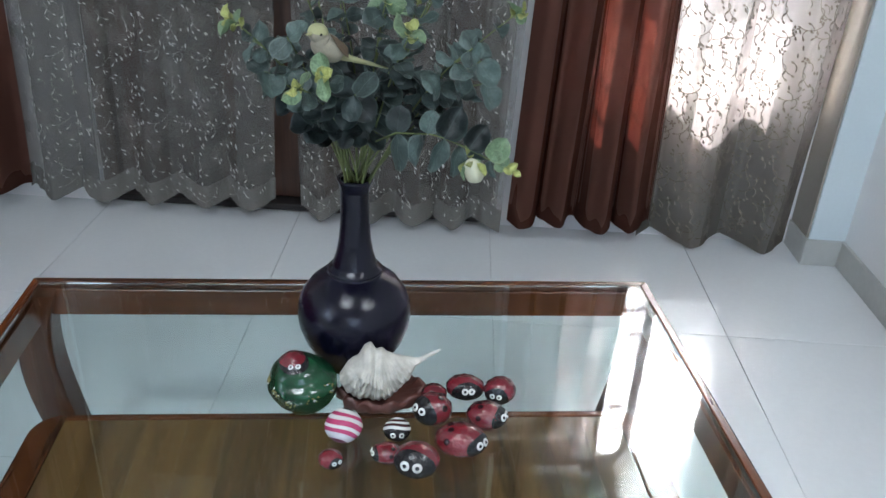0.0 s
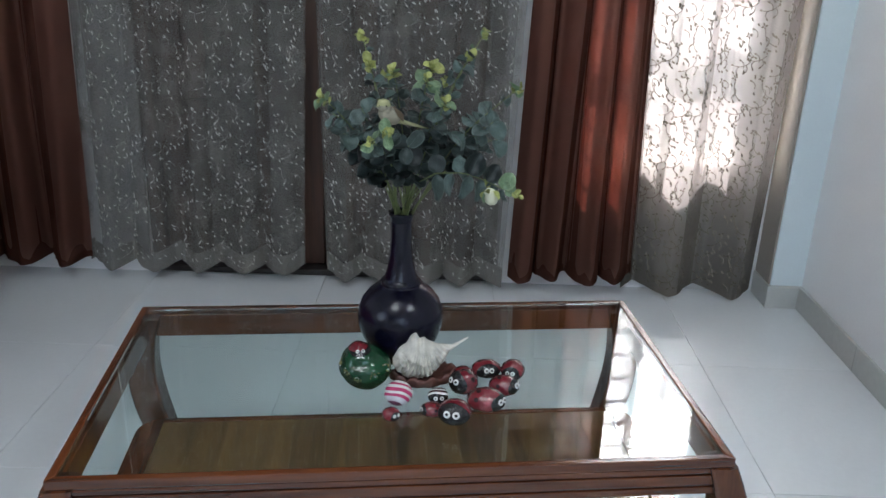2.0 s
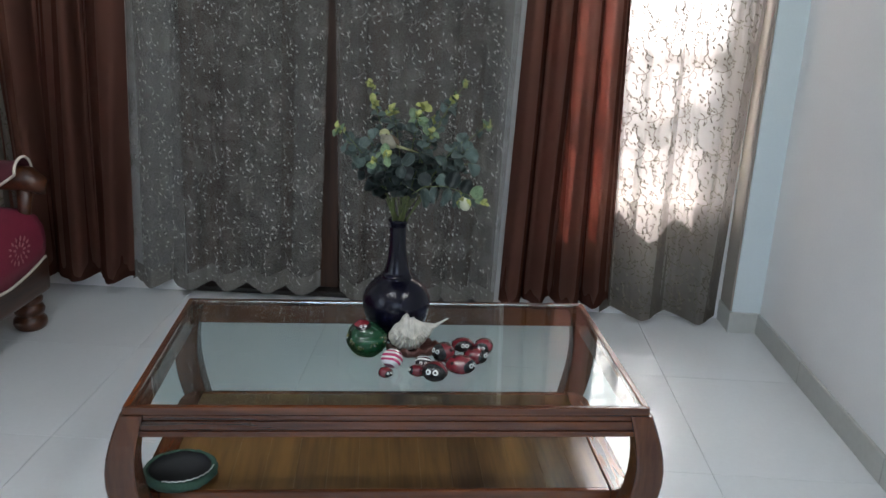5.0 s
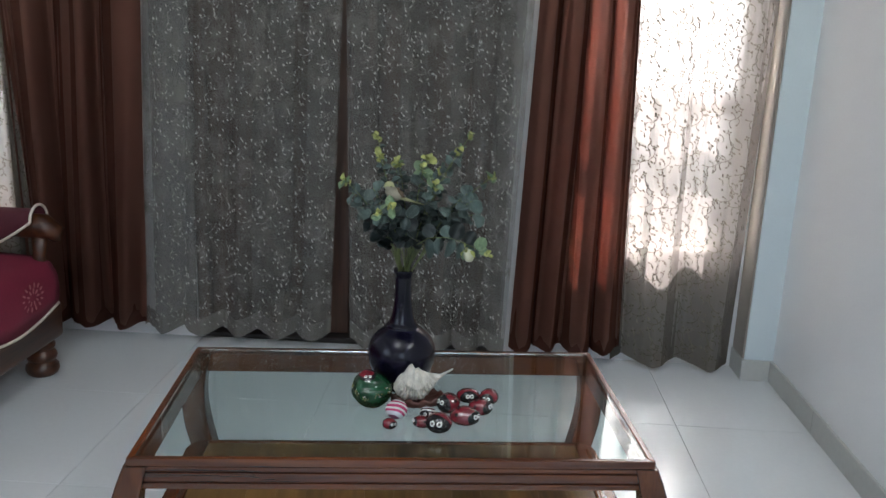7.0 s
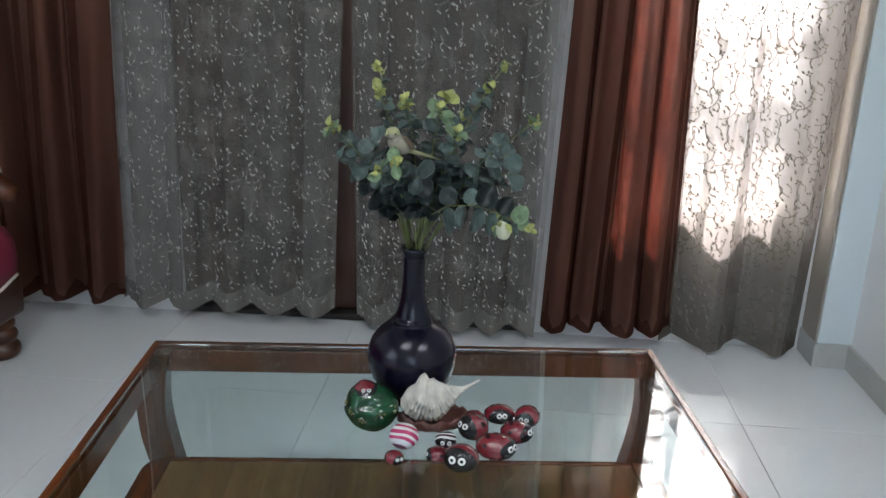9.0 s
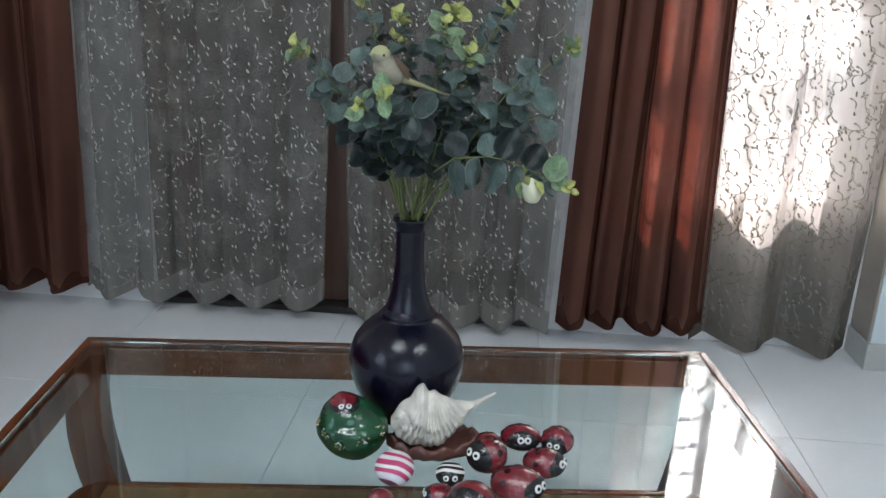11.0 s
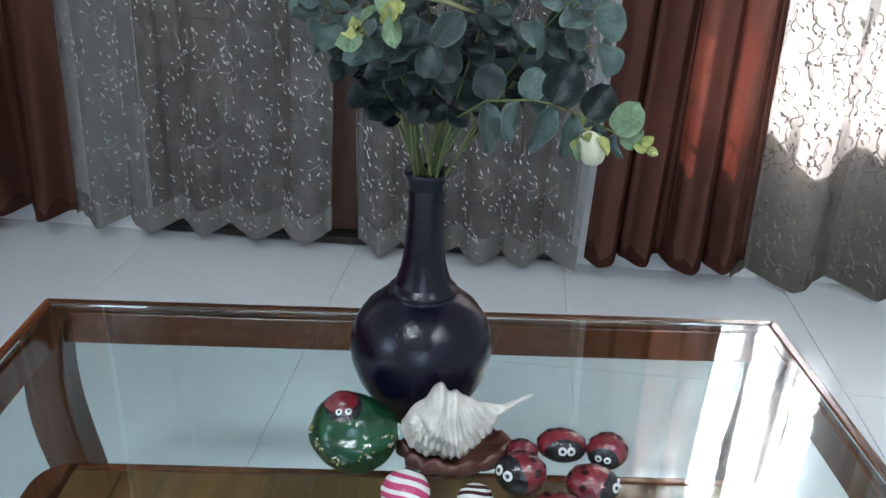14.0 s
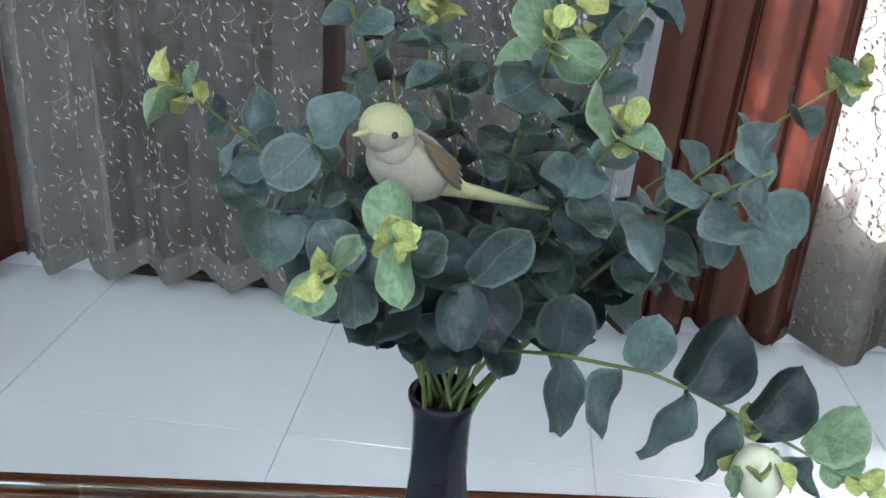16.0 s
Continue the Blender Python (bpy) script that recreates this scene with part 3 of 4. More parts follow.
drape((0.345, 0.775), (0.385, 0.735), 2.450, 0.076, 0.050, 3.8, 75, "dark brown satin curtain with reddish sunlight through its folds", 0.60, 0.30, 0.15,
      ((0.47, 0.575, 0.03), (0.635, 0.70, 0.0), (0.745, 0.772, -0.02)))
rod = thing("curtain_rod", "dark curtain rod above the curtains", "curtain rod")
part("pole", tube([(WX0 + 0.05, 2.44, 2.235), (1.235, 2.44, 2.235)], 0.012, 12), M_IRON, rod, smooth=True)
for x in (-2.5, -1.2, 0.36, 1.2):
    part("bracket", box(x - 0.008, x + 0.008, 2.44, WY1, 2.24, 2.262, 0.002), M_IRON, rod)


# ---------------------------------------------------------------- coffee table
TOPZ, TW, TD = 0.460, 0.985, 0.565
TABLE = pose(0.054, 1.073, 0, 0, 0, 6.5)
table = thing("coffee_table", "varnished red-brown wooden coffee table with a glass top and lower shelf", "table", TABLE)
hw, hd, rim = TW / 2, TD / 2, 0.013


def prism(outline, z0, z1, bevel=0.003):
    bm = bmesh.new()
    lo = [bm.verts.new((x, y, z0)) for x, y in outline]
    hi = [bm.verts.new((x, y, z1)) for x, y in outline]
    n = len(outline)
    bm.faces.new(lo[::-1])
    bm.faces.new(hi)
    for k in range(n):
        bm.faces.new((lo[k], lo[(k + 1) % n], hi[(k + 1) % n], hi[k]))
    if bevel:
        bmesh.ops.bevel(bm, geom=bm.edges[:], offset=bevel, segments=2, affect="EDGES", profile=0.6)
    return bm


g = 0.0004
for s in (-1, 1):
    part("top_rail", prism([(-hw + g, s * hd), (hw - g, s * hd), (hw - rim, s * (hd - rim)), (-hw + rim, s * (hd - rim))][::s], TOPZ - 0.016, TOPZ, 0.002), M_TEAK_X, table)
    part("top_rail", prism([(s * hw, -hd + g), (s * hw, hd - g), (s * (hw - rim), hd - rim), (s * (hw - rim), -hd + rim)][::s], TOPZ - 0.016, TOPZ, 0.002), M_TEAK_Y, table)
    ya, yb, yc = s * (hd - 0.006), s * (hd - 0.017), s * (hd - 0.001)
    part("apron", box(-hw + 0.024, hw - 0.024, min(ya, yb), max(ya, yb), TOPZ - 0.062, TOPZ - 0.0165, 0.001), M_TEAK_X, table)
    for za, zb in ((TOPZ - 0.026, TOPZ - 0.0168), (TOPZ - 0.047, TOPZ - 0.029), (TOPZ - 0.062, TOPZ - 0.050)):
        part("moulding", box(-hw + 0.026, hw - 0.026, min(ya, yc), max(ya, yc), za, zb, 0.0018, 2), M_TEAK_X, table)
    xa, xb = s * (hw - 0.004), s * (hw - 0.017)
    part("apron", box(min(xa, xb), max(xa, xb), -hd + 0.026, hd - 0.026, TOPZ - 0.062, TOPZ - 0.0165, 0.001), M_TEAK_Y, table)
gl = part("glass_top", box(-hw + rim + 0.0005, hw - rim - 0.0005, -hd + rim + 0.0005, hd - rim - 0.0005, TOPZ - 0.0075, TOPZ - 0.0012), M_GLASS, table, "clear glass sheet")
gl.visible_shadow = False


def leg(sx, sy):
    """A leg that swells outwards under the corner and sweeps in to the foot."""
    bm = bmesh.new()
    rows = []
    n = 16
    for j in range(n + 1):
        z = (TOPZ - 0.0165) * j / n
        k = z / TOPZ
        out = 0.036 * math.sin(math.pi * min(1.0, (1 - k) / 0.62)) if k > 0.38 else -0.026 * math.sin(math.pi * 0.5 * min(1, (0.38 - k) / 0.3))
        wide = 0.042 + 0.016 * math.sin(math.pi * min(1.0, max(0.0, (1 - k) / 0.85)))
        o = out
        i = wide
        xs = (hw + o, hw + o - i)
        ys = (hd + o * 0.6, hd + o * 0.6 - i)
        rows.append([bm.verts.new((sx * a, sy * b, z)) for a, b in ((xs[0], ys[0]), (xs[1], ys[0]), (xs[1], ys[1]), (xs[0], ys[1]))])
    for a, b in zip(rows, rows[1:]):
        for q in range(4):
            bm.faces.new((a[q], a[(q + 1) % 4], b[(q + 1) % 4], b[q]))
    bm.faces.new(rows[0])
    bm.faces.new(rows[-1])
    bmesh.ops.recalc_face_normals(bm, faces=bm.faces[:])
    sharp = [e for e in bm.edges if abs(e.verts[0].co.z - e.verts[1].co.z) > 0.01]
    bmesh.ops.bevel(bm, geom=sharp, offset=0.006, segments=3, affect="EDGES", profile=0.5)
    return bm


for sx in (-1, 1):
    for sy in (-1, 1):
        part("leg", leg(sx, sy), M_TEAK_Z, table, smooth=False)
SHZ = 0.235
shelf = new("shelf")
shelf.parent = table
tagged(shelf, "golden brown veneered lower shelf with dark edges")
n_planks = 14
for k in range(n_planks):
    a = -0.455 + 0.91 * k / n_planks
    part("plank", box(a + 0.0001, a + 0.91 / n_planks - 0.0001, -0.205, 0.205, SHZ - 0.018, SHZ, 0.0003), M_SHELF, shelf)
for s in (-1, 1):
    part("edge_strip", box(-0.455, 0.455, *sorted((s * 0.2055, s * 0.218)), SHZ - 0.024, SHZ + 0.003, 0.003, 2), M_TEAK_X, shelf)
    corner = [(0.4555 + 0.045 * math.sin(a), 0.173 + 0.045 * math.cos(a)) for a in [k * math.pi / 12 for k in range(7)]]
    outline = [(s * x, y) for x, y in corner] + [(s * x, -y) for x, y in corner[::-1]]
    part("end_piece", prism(outline[::-s], SHZ - 0.024, SHZ + 0.003, 0.003), M_TEAK_Y, shelf)


# ---------------------------------------------------------------- vase
VX, VY = 0.058, 1.130
prof = [(0.0, 0.0), (0.036, 0.0), (0.041, 0.003), (0.045, 0.010), (0.056, 0.026), (0.067, 0.046), (0.0735, 0.066), (0.0755, 0.082), (0.074, 0.096), (0.068, 0.112), (0.058, 0.126),
        (0.044, 0.138), (0.036, 0.143), (0.0345, 0.146), (0.0355, 0.148), (0.0335, 0.150), (0.029, 0.155), (0.024, 0.170), (0.0205, 0.190), (0.0185, 0.215), (0.018, 0.240), (0.0185, 0.257),
        (0.0205, 0.266), (0.0220, 0.270), (0.0220, 0.273), (0.0205, 0.2745), (0.0180, 0.2735), (0.0165, 0.268), (0.0155, 0.250), (0.0155, 0.19), (0.02, 0.15), (0.0, 0.148)]
vase = thing("vase", "glossy blue-black round-bodied vase with a long neck on the glass", "vase", pose(VX, VY, TOPZ))
part("body", lathe(prof[:13], 64), M_VASE, vase, smooth=True)
part("shoulder_ring", lathe(prof[12:17], 64), M_VASE, vase, smooth=True)
part("neck", lathe(prof[16:22], 64), M_VASE, vase, smooth=True)
part("lip", lathe(prof[21:], 64), M_VASE, vase, smooth=True)


# ---------------------------------------------------------------- eucalyptus in the vase
def leaf_mesh(name, material, cup, point, wav):
    bm = bmesh.new()
    nu, nv = 6, 9
    grid = []
    for j in range(nv + 1):
        s = j / nv
        half_w = 0.52 * math.sqrt(max(0.0, 1 - (2 * s ** 0.9 - 1) ** 2)) * (1 - point * s * s) + 0.004
        row = []
        for i in range(nu + 1):
            q = (i / nu - 0.5) * 2
            z = cup * (q * q * half_w * 1.1) - 0.32 * cup * s * s + wav * 0.05 * math.sin(s * 9 + q * 2)
            row.append(bm.verts.new((q * half_w, s * 1.0, z)))
        grid.append(row)
    for a, b in zip(grid, grid[1:]):
        for i in range(nu):
            bm.faces.new((a[i], a[i + 1], b[i + 1], b[i]))
    bmesh.ops.remove_doubles(bm, verts=bm.verts[:], dist=1e-5)
    me = bpy.data.meshes.new(name)
    bm.to_mesh(me)
    bm.free()
    me.materials.append(material)
    me.polygons.foreach_set("use_smooth", [True] * len(me.polygons))
    return me


LEAVES = [[leaf_mesh("leaf", m, c, p, w) for c, p, w in ((0.40, 0.02, 0.8), (0.25, 0.10, 1.2), (-0.35, 0.0, 1.0), (0.70, 0.06, 1.0), (0.12, -0.06, 0.8), (-0.55, 0.08, 1.2))] for m in M_LEAF]
plant = thing("eucalyptus_spray", "artificial eucalyptus with round grey-green leaves and yellow-green tips in the vase", "plant", pose(VX, VY, TOPZ + 0.27))
P0 = Vector((VX, VY, TOPZ + 0.27))
rl = random.Random(5)


def add_leaf(parent, p, way, size, tone, face, wide=1.0):
    """One leaf from p along way; face: the side it turns to."""
    yv = Vector(way).normalized()
    zv = Vector(face) - Vector(face).dot(yv) * yv
    zv = zv.normalized() if zv.length > 1e-3 else yv.orthogonal().normalized()
    xv = yv.cross(zv)
    m = Matrix((xv * size * wide, yv * size, zv * size)).transposed().to_4x4()
    m.translation = p
    ob = new("leaf", rl.choice(LEAVES[tone]))
    ob.parent = parent
    ob.matrix_basis = m
    return ob


def sprig(tip, bend, first, n_pairs, big, small, tones, tuft=True, droop=0.25, start=0.35, low=0.075):
    tip = Vector(tip) - P0
    a0 = Vector((rl.uniform(-0.010, 0.010), rl.uniform(-0.010, 0.010), -0.02))
    mid_ = Vector((a0.x + tip.x * 0.28, a0.y + tip.y * 0.28, tip.z * 0.60)) + Vector(bend)
    pts_ = []
    for k in range(15):
        t = k / 14
        pts_.append(a0 * (1 - t) ** 2 + mid_ * 2 * t * (1 - t) + tip * t * t)
    st = part("stem", tube(pts_, [0.0015 - 0.0008 * k / 14 for k in range(15)], 6), M_STEM, plant, smooth=True)
    start = max([start] + [k / 14 for k in range(9) if pts_[k].z < low])
    for j in range(n_pairs):
        t = start + (0.97 - start) * j / max(1, n_pairs - 1)
        f = t * 14
        i = min(13, int(f))
        p = pts_[i].lerp(pts_[i + 1], f - i)
        d = (pts_[i + 1] - pts_[i]).normalized()
        ang = first + j * 1.75
        side = d.orthogonal().normalized()
        side = Matrix.Rotation(ang, 3, d) @ side
        size = (big + (small - big) * j / max(1, n_pairs - 1))
        tone = tones[min(len(tones) - 1, int(len(tones) * j / n_pairs))]
        for sgn in (-1, 1):
            w_ = side * sgn + d * rl.uniform(0.15, 0.6) + Vector((0, 0, -droop * rl.uniform(0.2, 1.3)))
            face = d * 0.7 + Vector((0, -0.35, 0.7)) + Vector((rl.uniform(-1.1, 1.1), rl.uniform(-0.8, 0.7), rl.uniform(-0.7, 0.6)))
            shade = 1 if tone == 0 and rl.random() < 0.25 else tone
            add_leaf(plant, p, w_, size * rl.uniform(0.66, 1.08), shade, face, rl.uniform(0.66, 1.05))
    if tuft:
        d = (pts_[-1] - pts_[-3]).normalized()
        for k in range(5):
            side = Matrix.Rotation(k * 1.26 + first, 3, d) @ d.orthogonal().normalized()
            add_leaf(plant, pts_[-1] - d * 0.004 * k, d * rl.uniform(0.4, 1.0) + side * 0.7, rl.uniform(0.010, 0.016), 3, d + side * -0.6, 0.8)
    return pts_


sprig((-0.055, 1.025, 0.942), (-0.01, -0.01, 0.0), 0.2, 8, 0.031, 0.020, (0, 0, 1, 1, 2))
sprig((-0.014, 1.190, 1.015), (-0.01, 0, 0), 1.0, 8, 0.032, 0.016, (0, 0, 0, 1, 3))
sprig((0.190, 1.230, 1.022), (0.01, 0, 0), 0.4, 8, 0.032, 0.015, (0, 1, 1, 2))
sprig((0.242, 1.105, 0.952), (0.03, 0, 0), 1.3, 8, 0.033, 0.018, (0, 1, 1, 1, 2))
sprig((0.106, 1.100, 0.985), (0, -0.01, 0.01), 0.0, 8, 0.034, 0.022, (0, 1, 1, 2, 3))
sprig((0.100, 1.055, 0.970), (0, -0.01, 0.01), 0.7, 7, 0.034, 0.024, (0, 1, 1, 2))
sprig((0.129, 1.015, 0.943), (0.01, -0.02, 0.01), 0.9, 7, 0.034, 0.024, (0, 0, 1, 2))
sprig((0.020, 0.965, 0.893), (0.0, -0.03, 0.03), 0.6, 6, 0.033, 0.028, (0, 0, 0, 1, 2), low=0.10)
sprig((0.046, 0.978, 0.902), (0.0, -0.02, 0.03), 1.6, 6, 0.033, 0.026, (0, 0, 1, 2), low=0.10)
sprig((0.045, 1.080, 0.978), (0, 0, 0), 0.3, 8, 0.034, 0.018, (0, 0, 0, 1, 2))
sprig((0.016, 1.000, 1.000), (0, 0, 0), 0.9, 8, 0.034, 0.018, (0, 0, 1, 1, 3))
sprig((0.167, 1.190, 0.990), (0.0, 0, 0), 0.8, 8, 0.034, 0.024, (0, 1, 1, 1))
sprig((0.200, 1.060, 0.905), (0.04, 0, 0.02), 0.1, 7, 0.034, 0.032, (0, 1, 1), tuft=False, droop=0.8)
sprig((-0.026, 1.040, 0.885), (-0.01, 0, 0.02), 0.7, 7, 0.034, 0.030, (0, 0, 1), tuft=False, droop=0.5)
sprig((0.075, 0.995, 0.880), (0.0, -0.02, 0.03), 1.1, 6, 0.036, 0.034, (0, 0), tuft=False, droop=0.7, low=0.10)
sprig((0.025, 1.225, 0.950), (0, 0.02, 0), 0.5, 7, 0.034, 0.024, (0, 0, 1))
sprig((0.125, 1.225, 0.940), (0.02, 0.02, 0), 0.2, 7, 0.034, 0.024, (0, 0, 1))
sprig((0.172, 1.150, 0.880), (0.03, 0.0, 0.02), 0.9, 6, 0.033, 0.030, (0, 1), tuft=False, droop=0.9)
sprig((0.110, 1.040, 0.900), (0.01, -0.01, 0.02), 1.9, 6, 0.034, 0.032, (0, 0), tuft=False, droop=0.5, low=0.10)
sprig((0.005, 1.010, 0.930), (-0.01, -0.01, 0.0), 1.9, 7, 0.034, 0.028, (0, 0, 1, 1), tuft=False)

sprig((0.212, 1.105, 0.868), (0.05, 0, 0.05), 0.5, 6, 0.034, 0.030, (1, 1), tuft=False, droop=1.1)
sprig((0.190, 1.030, 0.925), (0.03, 0, 0.02), 1.2, 6, 0.034, 0.028, (0, 1, 1), tuft=False, droop=0.8)
sprig((-0.050, 1.090, 0.905), (-0.02, 0, 0.02), 0.4, 6, 0.034, 0.028, (0, 0, 1), tuft=False, droop=0.4)

# the drooping sprig that ends in a bud
b0 = Vector((VX, VY, TOPZ + 0.265)) - P0
line = [b0] + [Vector(p) - P0 for p in ((0.080, 1.085, 0.795), (0.115, 1.030, 0.830), (0.152, 1.010, 0.838), (0.168, 1.000, 0.838), (0.192, 0.990, 0.832), (0.215, 0.985, 0.823), (0.240, 0.980, 0.815))]
part("stem", tube(line, [0.0014, 0.0012, 0.0010, 0.0009, 0.0008, 0.0008, 0.0007, 0.0005], 6), M_STEM, plant, smooth=True)
for f, w_, size, tone in ((2.0, (0.15, -0.1, -1), 0.044, 1), (2.0, (0.1, 0.1, 0.9), 0.030, 0), (2.7, (-0.15, 0, -1), 0.036, 1), (2.9, (0.2, 0.2, 0.9), 0.026, 1), (3.9, (-0.3, 0, -1), 0.042, 1), (3.9, (0.45, 0.1, 0.9), 0.036, 0),
                          (4.6, (-0.1, -0.1, -0.9), 0.036, 1), (5.0, (0.5, 0.1, 0.7), 0.030, 0), (5.1, (0.4, 0.4, -0.4), 0.026, 1), (6.0, (0.5, 0, 0.8), 0.028, 2), (6.0, (0.3, 0, -1), 0.020, 1)):
    p = line[int(f)].lerp(line[int(f) + 1], f - int(f))
    add_leaf(plant, p, w_, size, tone, (0.5 if w_[2] < 0 else 0.1, -1, 0.3), 0.46 if w_[2] < 0 else 0.85)
for k in range(6):
    p = line[6].lerp(line[7], k / 5)
    add_leaf(plant, p, (0.8, -0.2, 0.7 - 1.3 * (k % 2)), 0.015 - 0.0012 * k, 2 if k < 3 else 3, (0, -1, 0.4), 0.8)
bud = part("flower_bud", ball((0.0105, 0.0105, 0.0148), (0, 0, 0), 18, 12, 0.08, 3), M_BUD, plant, "cream half-open flower bud", smooth=True, m=Matrix.Translation(Vector((0.199, 0.988, 0.809)) - P0) @ pose(0, 0, 0, 15, -20, 0))
for k in range(6):
    a = k * 1.05 + 0.4
    o = add_leaf(bud, Vector((0.0075 * math.cos(a), 0.0075 * math.sin(a), 0.011)), (math.cos(a) * 0.45, math.sin(a) * 0.45, 0.6 if k % 3 == 1 else -1), 0.019 - 0.002 * (k % 2), 3 if k % 3 else 2, (math.cos(a), math.sin(a), 0.2), 0.5)
    o.name = "sepal"

# ---------------------------------------------------------------- toy bird on the leaves
bm = bmesh.new()
turn = Euler((0, radians(24), radians(-12))).to_matrix()
ball((0.0165, 0.0115, 0.0125), (0, 0, 0), 24, 14, 0.05, 1, bm, turn)
nb = len(bm.faces)
ball((0.0095, 0.0092, 0.0088), (-0.0115, -0.001, 0.0125), 20, 12, 0.02, 2, bm)
for f in bm.faces[nb:]:
    f.material_index = 1 if f.calc_center_median().z > 0.0125 else 0
nb = len(bm.faces)
for s in (-1, 1):
    for k in range(4):
        ball((0.0125 - 0.0012 * k, 0.0012, 0.0016), (0.0065 + 0.0012 * k, s * (0.0088 + 0.0006 * k) - 0.001, 0.0075 - 0.0026 * k), 14, 6, 0.15, k, bm, Euler((radians(-24 * s), radians(30 + 3 * k), radians(-6 * s))).to_matrix())
for f in bm.faces[nb:]:
    f.material_index = 2
ball((0.0085, 0.0088, 0.0090), (-0.0075, -0.001, 0.0070), 20, 12, 0.04, 6, bm)
nb = len(bm.faces)
tube([(0.013, -0.003, -0.005), (0.022, -0.004, -0.008), (0.062, -0.005, -0.015)], [0.0055, 0.003, 0.0008], 8, bm)
for f in bm.faces[nb:]:
    f.material_index = 1
nb = len(bm.faces)
tube([(-0.0195, -0.004, 0.012), (-0.0255, -0.006, 0.011)], [0.002, 0.0004], 8, bm)
for f in bm.faces[nb:]:
    f.material_index = 1
nb = len(bm.faces)
for s in (-1, 1):
    ball((0.0013, 0.0008, 0.0013), (-0.0125, -0.001 + s * 0.0092, 0.0128), 8, 6, 0, 0, bm)
for f in bm.faces[nb:]:
    f.material_index = 3
tagged(part("bird_ornament", bm, [M_BIRD, M_BIRDHEAD, M_BIRDWING, M_BLACK], smooth=True, m=pose(0.046, 1.006, 0.923, 0, 8, 34) @ Matrix.Scale(1.1, 4)), "small beige felt bird perched among the eucalyptus leaves", "bird ornament")


# ---------------------------------------------------------------- painted stones
def onto(radii, az, el):
    """A point on an ellipsoid towards an azimuth and a height, in degrees, and its normal."""
    a, e = radians(az), radians(el)
    d = Vector((math.cos(a) * math.cos(e), math.sin(a) * math.cos(e), math.sin(e)))
    p = Vector((d.x * radii[0], d.y * radii[1], d.z * radii[2]))
    n = Vector((p.x / radii[0] ** 2, p.y / radii[1] ** 2, p.z / radii[2] ** 2)).normalized()
    return p, n


def dab(name, parent, radii, az, el, r, material, lift=0.0002, tall=0.16, wide=1.0):
    p, n = onto(radii, az, el)
    m = n.to_track_quat("Z", "Y").to_matrix().to_4x4()
    m.translation = p + n * lift
    return part(name, ball((r * wide, r, r * tall), (0, 0, 0), 14, 8), material, parent, smooth=True, m=m)


def eyes(parent, radii, az, el, gap, r):
    for s in (-1, 1):
        e = dab("eye", parent, radii, az + s * gap, el, r, M_WHITE, 0.0004, 0.2)
        part("pupil", ball((r * 0.45, r * 0.45, r * 0.16), (0, 0, r * 0.17), 10, 6), M_BLACK, e, smooth=True)


def face_patch(parent, radii, az, el, spread_, material=None, seed=0):
    """A skin of paint over one end of a stone."""
    bm = bmesh.new()
    d = Vector((math.cos(radians(az)) * math.cos(radians(el)), math.sin(radians(az)) * math.cos(radians(el)), math.sin(radians(el))))
    q = d.to_track_quat("Z", "Y").to_matrix()
    rings = [[bm.verts.new((0, 0, 0))]]
    for j in range(1, 8):
        row = []
        for k in range(24):
            th = radians(spread_) * j / 7 * (1 + 0.05 * math.sin(2 * k * math.pi / 24 * 3 + seed))
            v = q @ Vector((math.sin(th) * math.cos(k * math.pi / 12), math.sin(th) * math.sin(k * math.pi / 12), math.cos(th)))
            row.append(bm.verts.new((v.x * radii[0] * 1.022, v.y * radii[1] * 1.022, v.z * radii[2] * 1.022)))
        rings.append(row)
    rings[0][0].co = Vector((d.x * radii[0], d.y * radii[1], d.z * radii[2])) * 1.022
    for k in range(24):
        bm.faces.new((rings[0][0], rings[1][k], rings[1][(k + 1) % 24]))
        for a, b in zip(rings[1:], rings[2:]):
            bm.faces.new((a[k], b[k], b[(k + 1) % 24], a[(k + 1) % 24]))
    return part("painted_face", bm, material or M_BLACK, parent, smooth=True)


def ladybird(x, y, radii, yaw, head, el, eye_gap, eye_r, seed, label, spots=True, spread_=52, tilt=0.0):
    z = TOPZ + radii[2] * 0.97
    st = thing("painted_stone", label, "painted stone", pose(x, y, z, 0, tilt, yaw), "painted ladybird stones")
    part("stone", ball(radii, (0, 0, 0), 28, 16, 0.03, seed), M_RED, st, smooth=True)
    face_patch(st, radii, head, el, spread_, None, seed)
    eyes(st, [r * 1.02 for r in radii], head, el + 14, eye_gap, eye_r)
    if spots:
        rs = random.Random(seed)
        for k in range(7):
            az = head + 180 + (-100 + 200 * k / 6) * 0.85
            dab("spot", st, [r * 1.005 for r in radii], az, 28 + 34 * (k % 2) + rs.uniform(-5, 5), radii[2] * 0.2, M_DKRED, 0.0001, 0.1)
    return st


ladybird(0.171, 1.052, (0.017, 0.014, 0.013), 0, -70, 0, 15, 0.0032, 1, "red painted ladybird stone half hidden behind the shell base", spread_=45)
ladybird(0.171, 1.010, (0.0245, 0.021, 0.021), 0, 222, 8, 15, 0.0050, 2, "red ladybird stone with a wide black face and white eyes", spread_=60)
ladybird(0.211, 1.066, (0.0255, 0.019, 0.016), 0, -80, 6, 10, 0.0044, 3, "oval red ladybird stone with a black face and white eyes")
ladybird(0.256, 1.061, (0.021, 0.019, 0.018), 20, -125, -5, 12, 0.0036, 4, "rounded red ladybird stone standing tilted among the others", spread_=48)
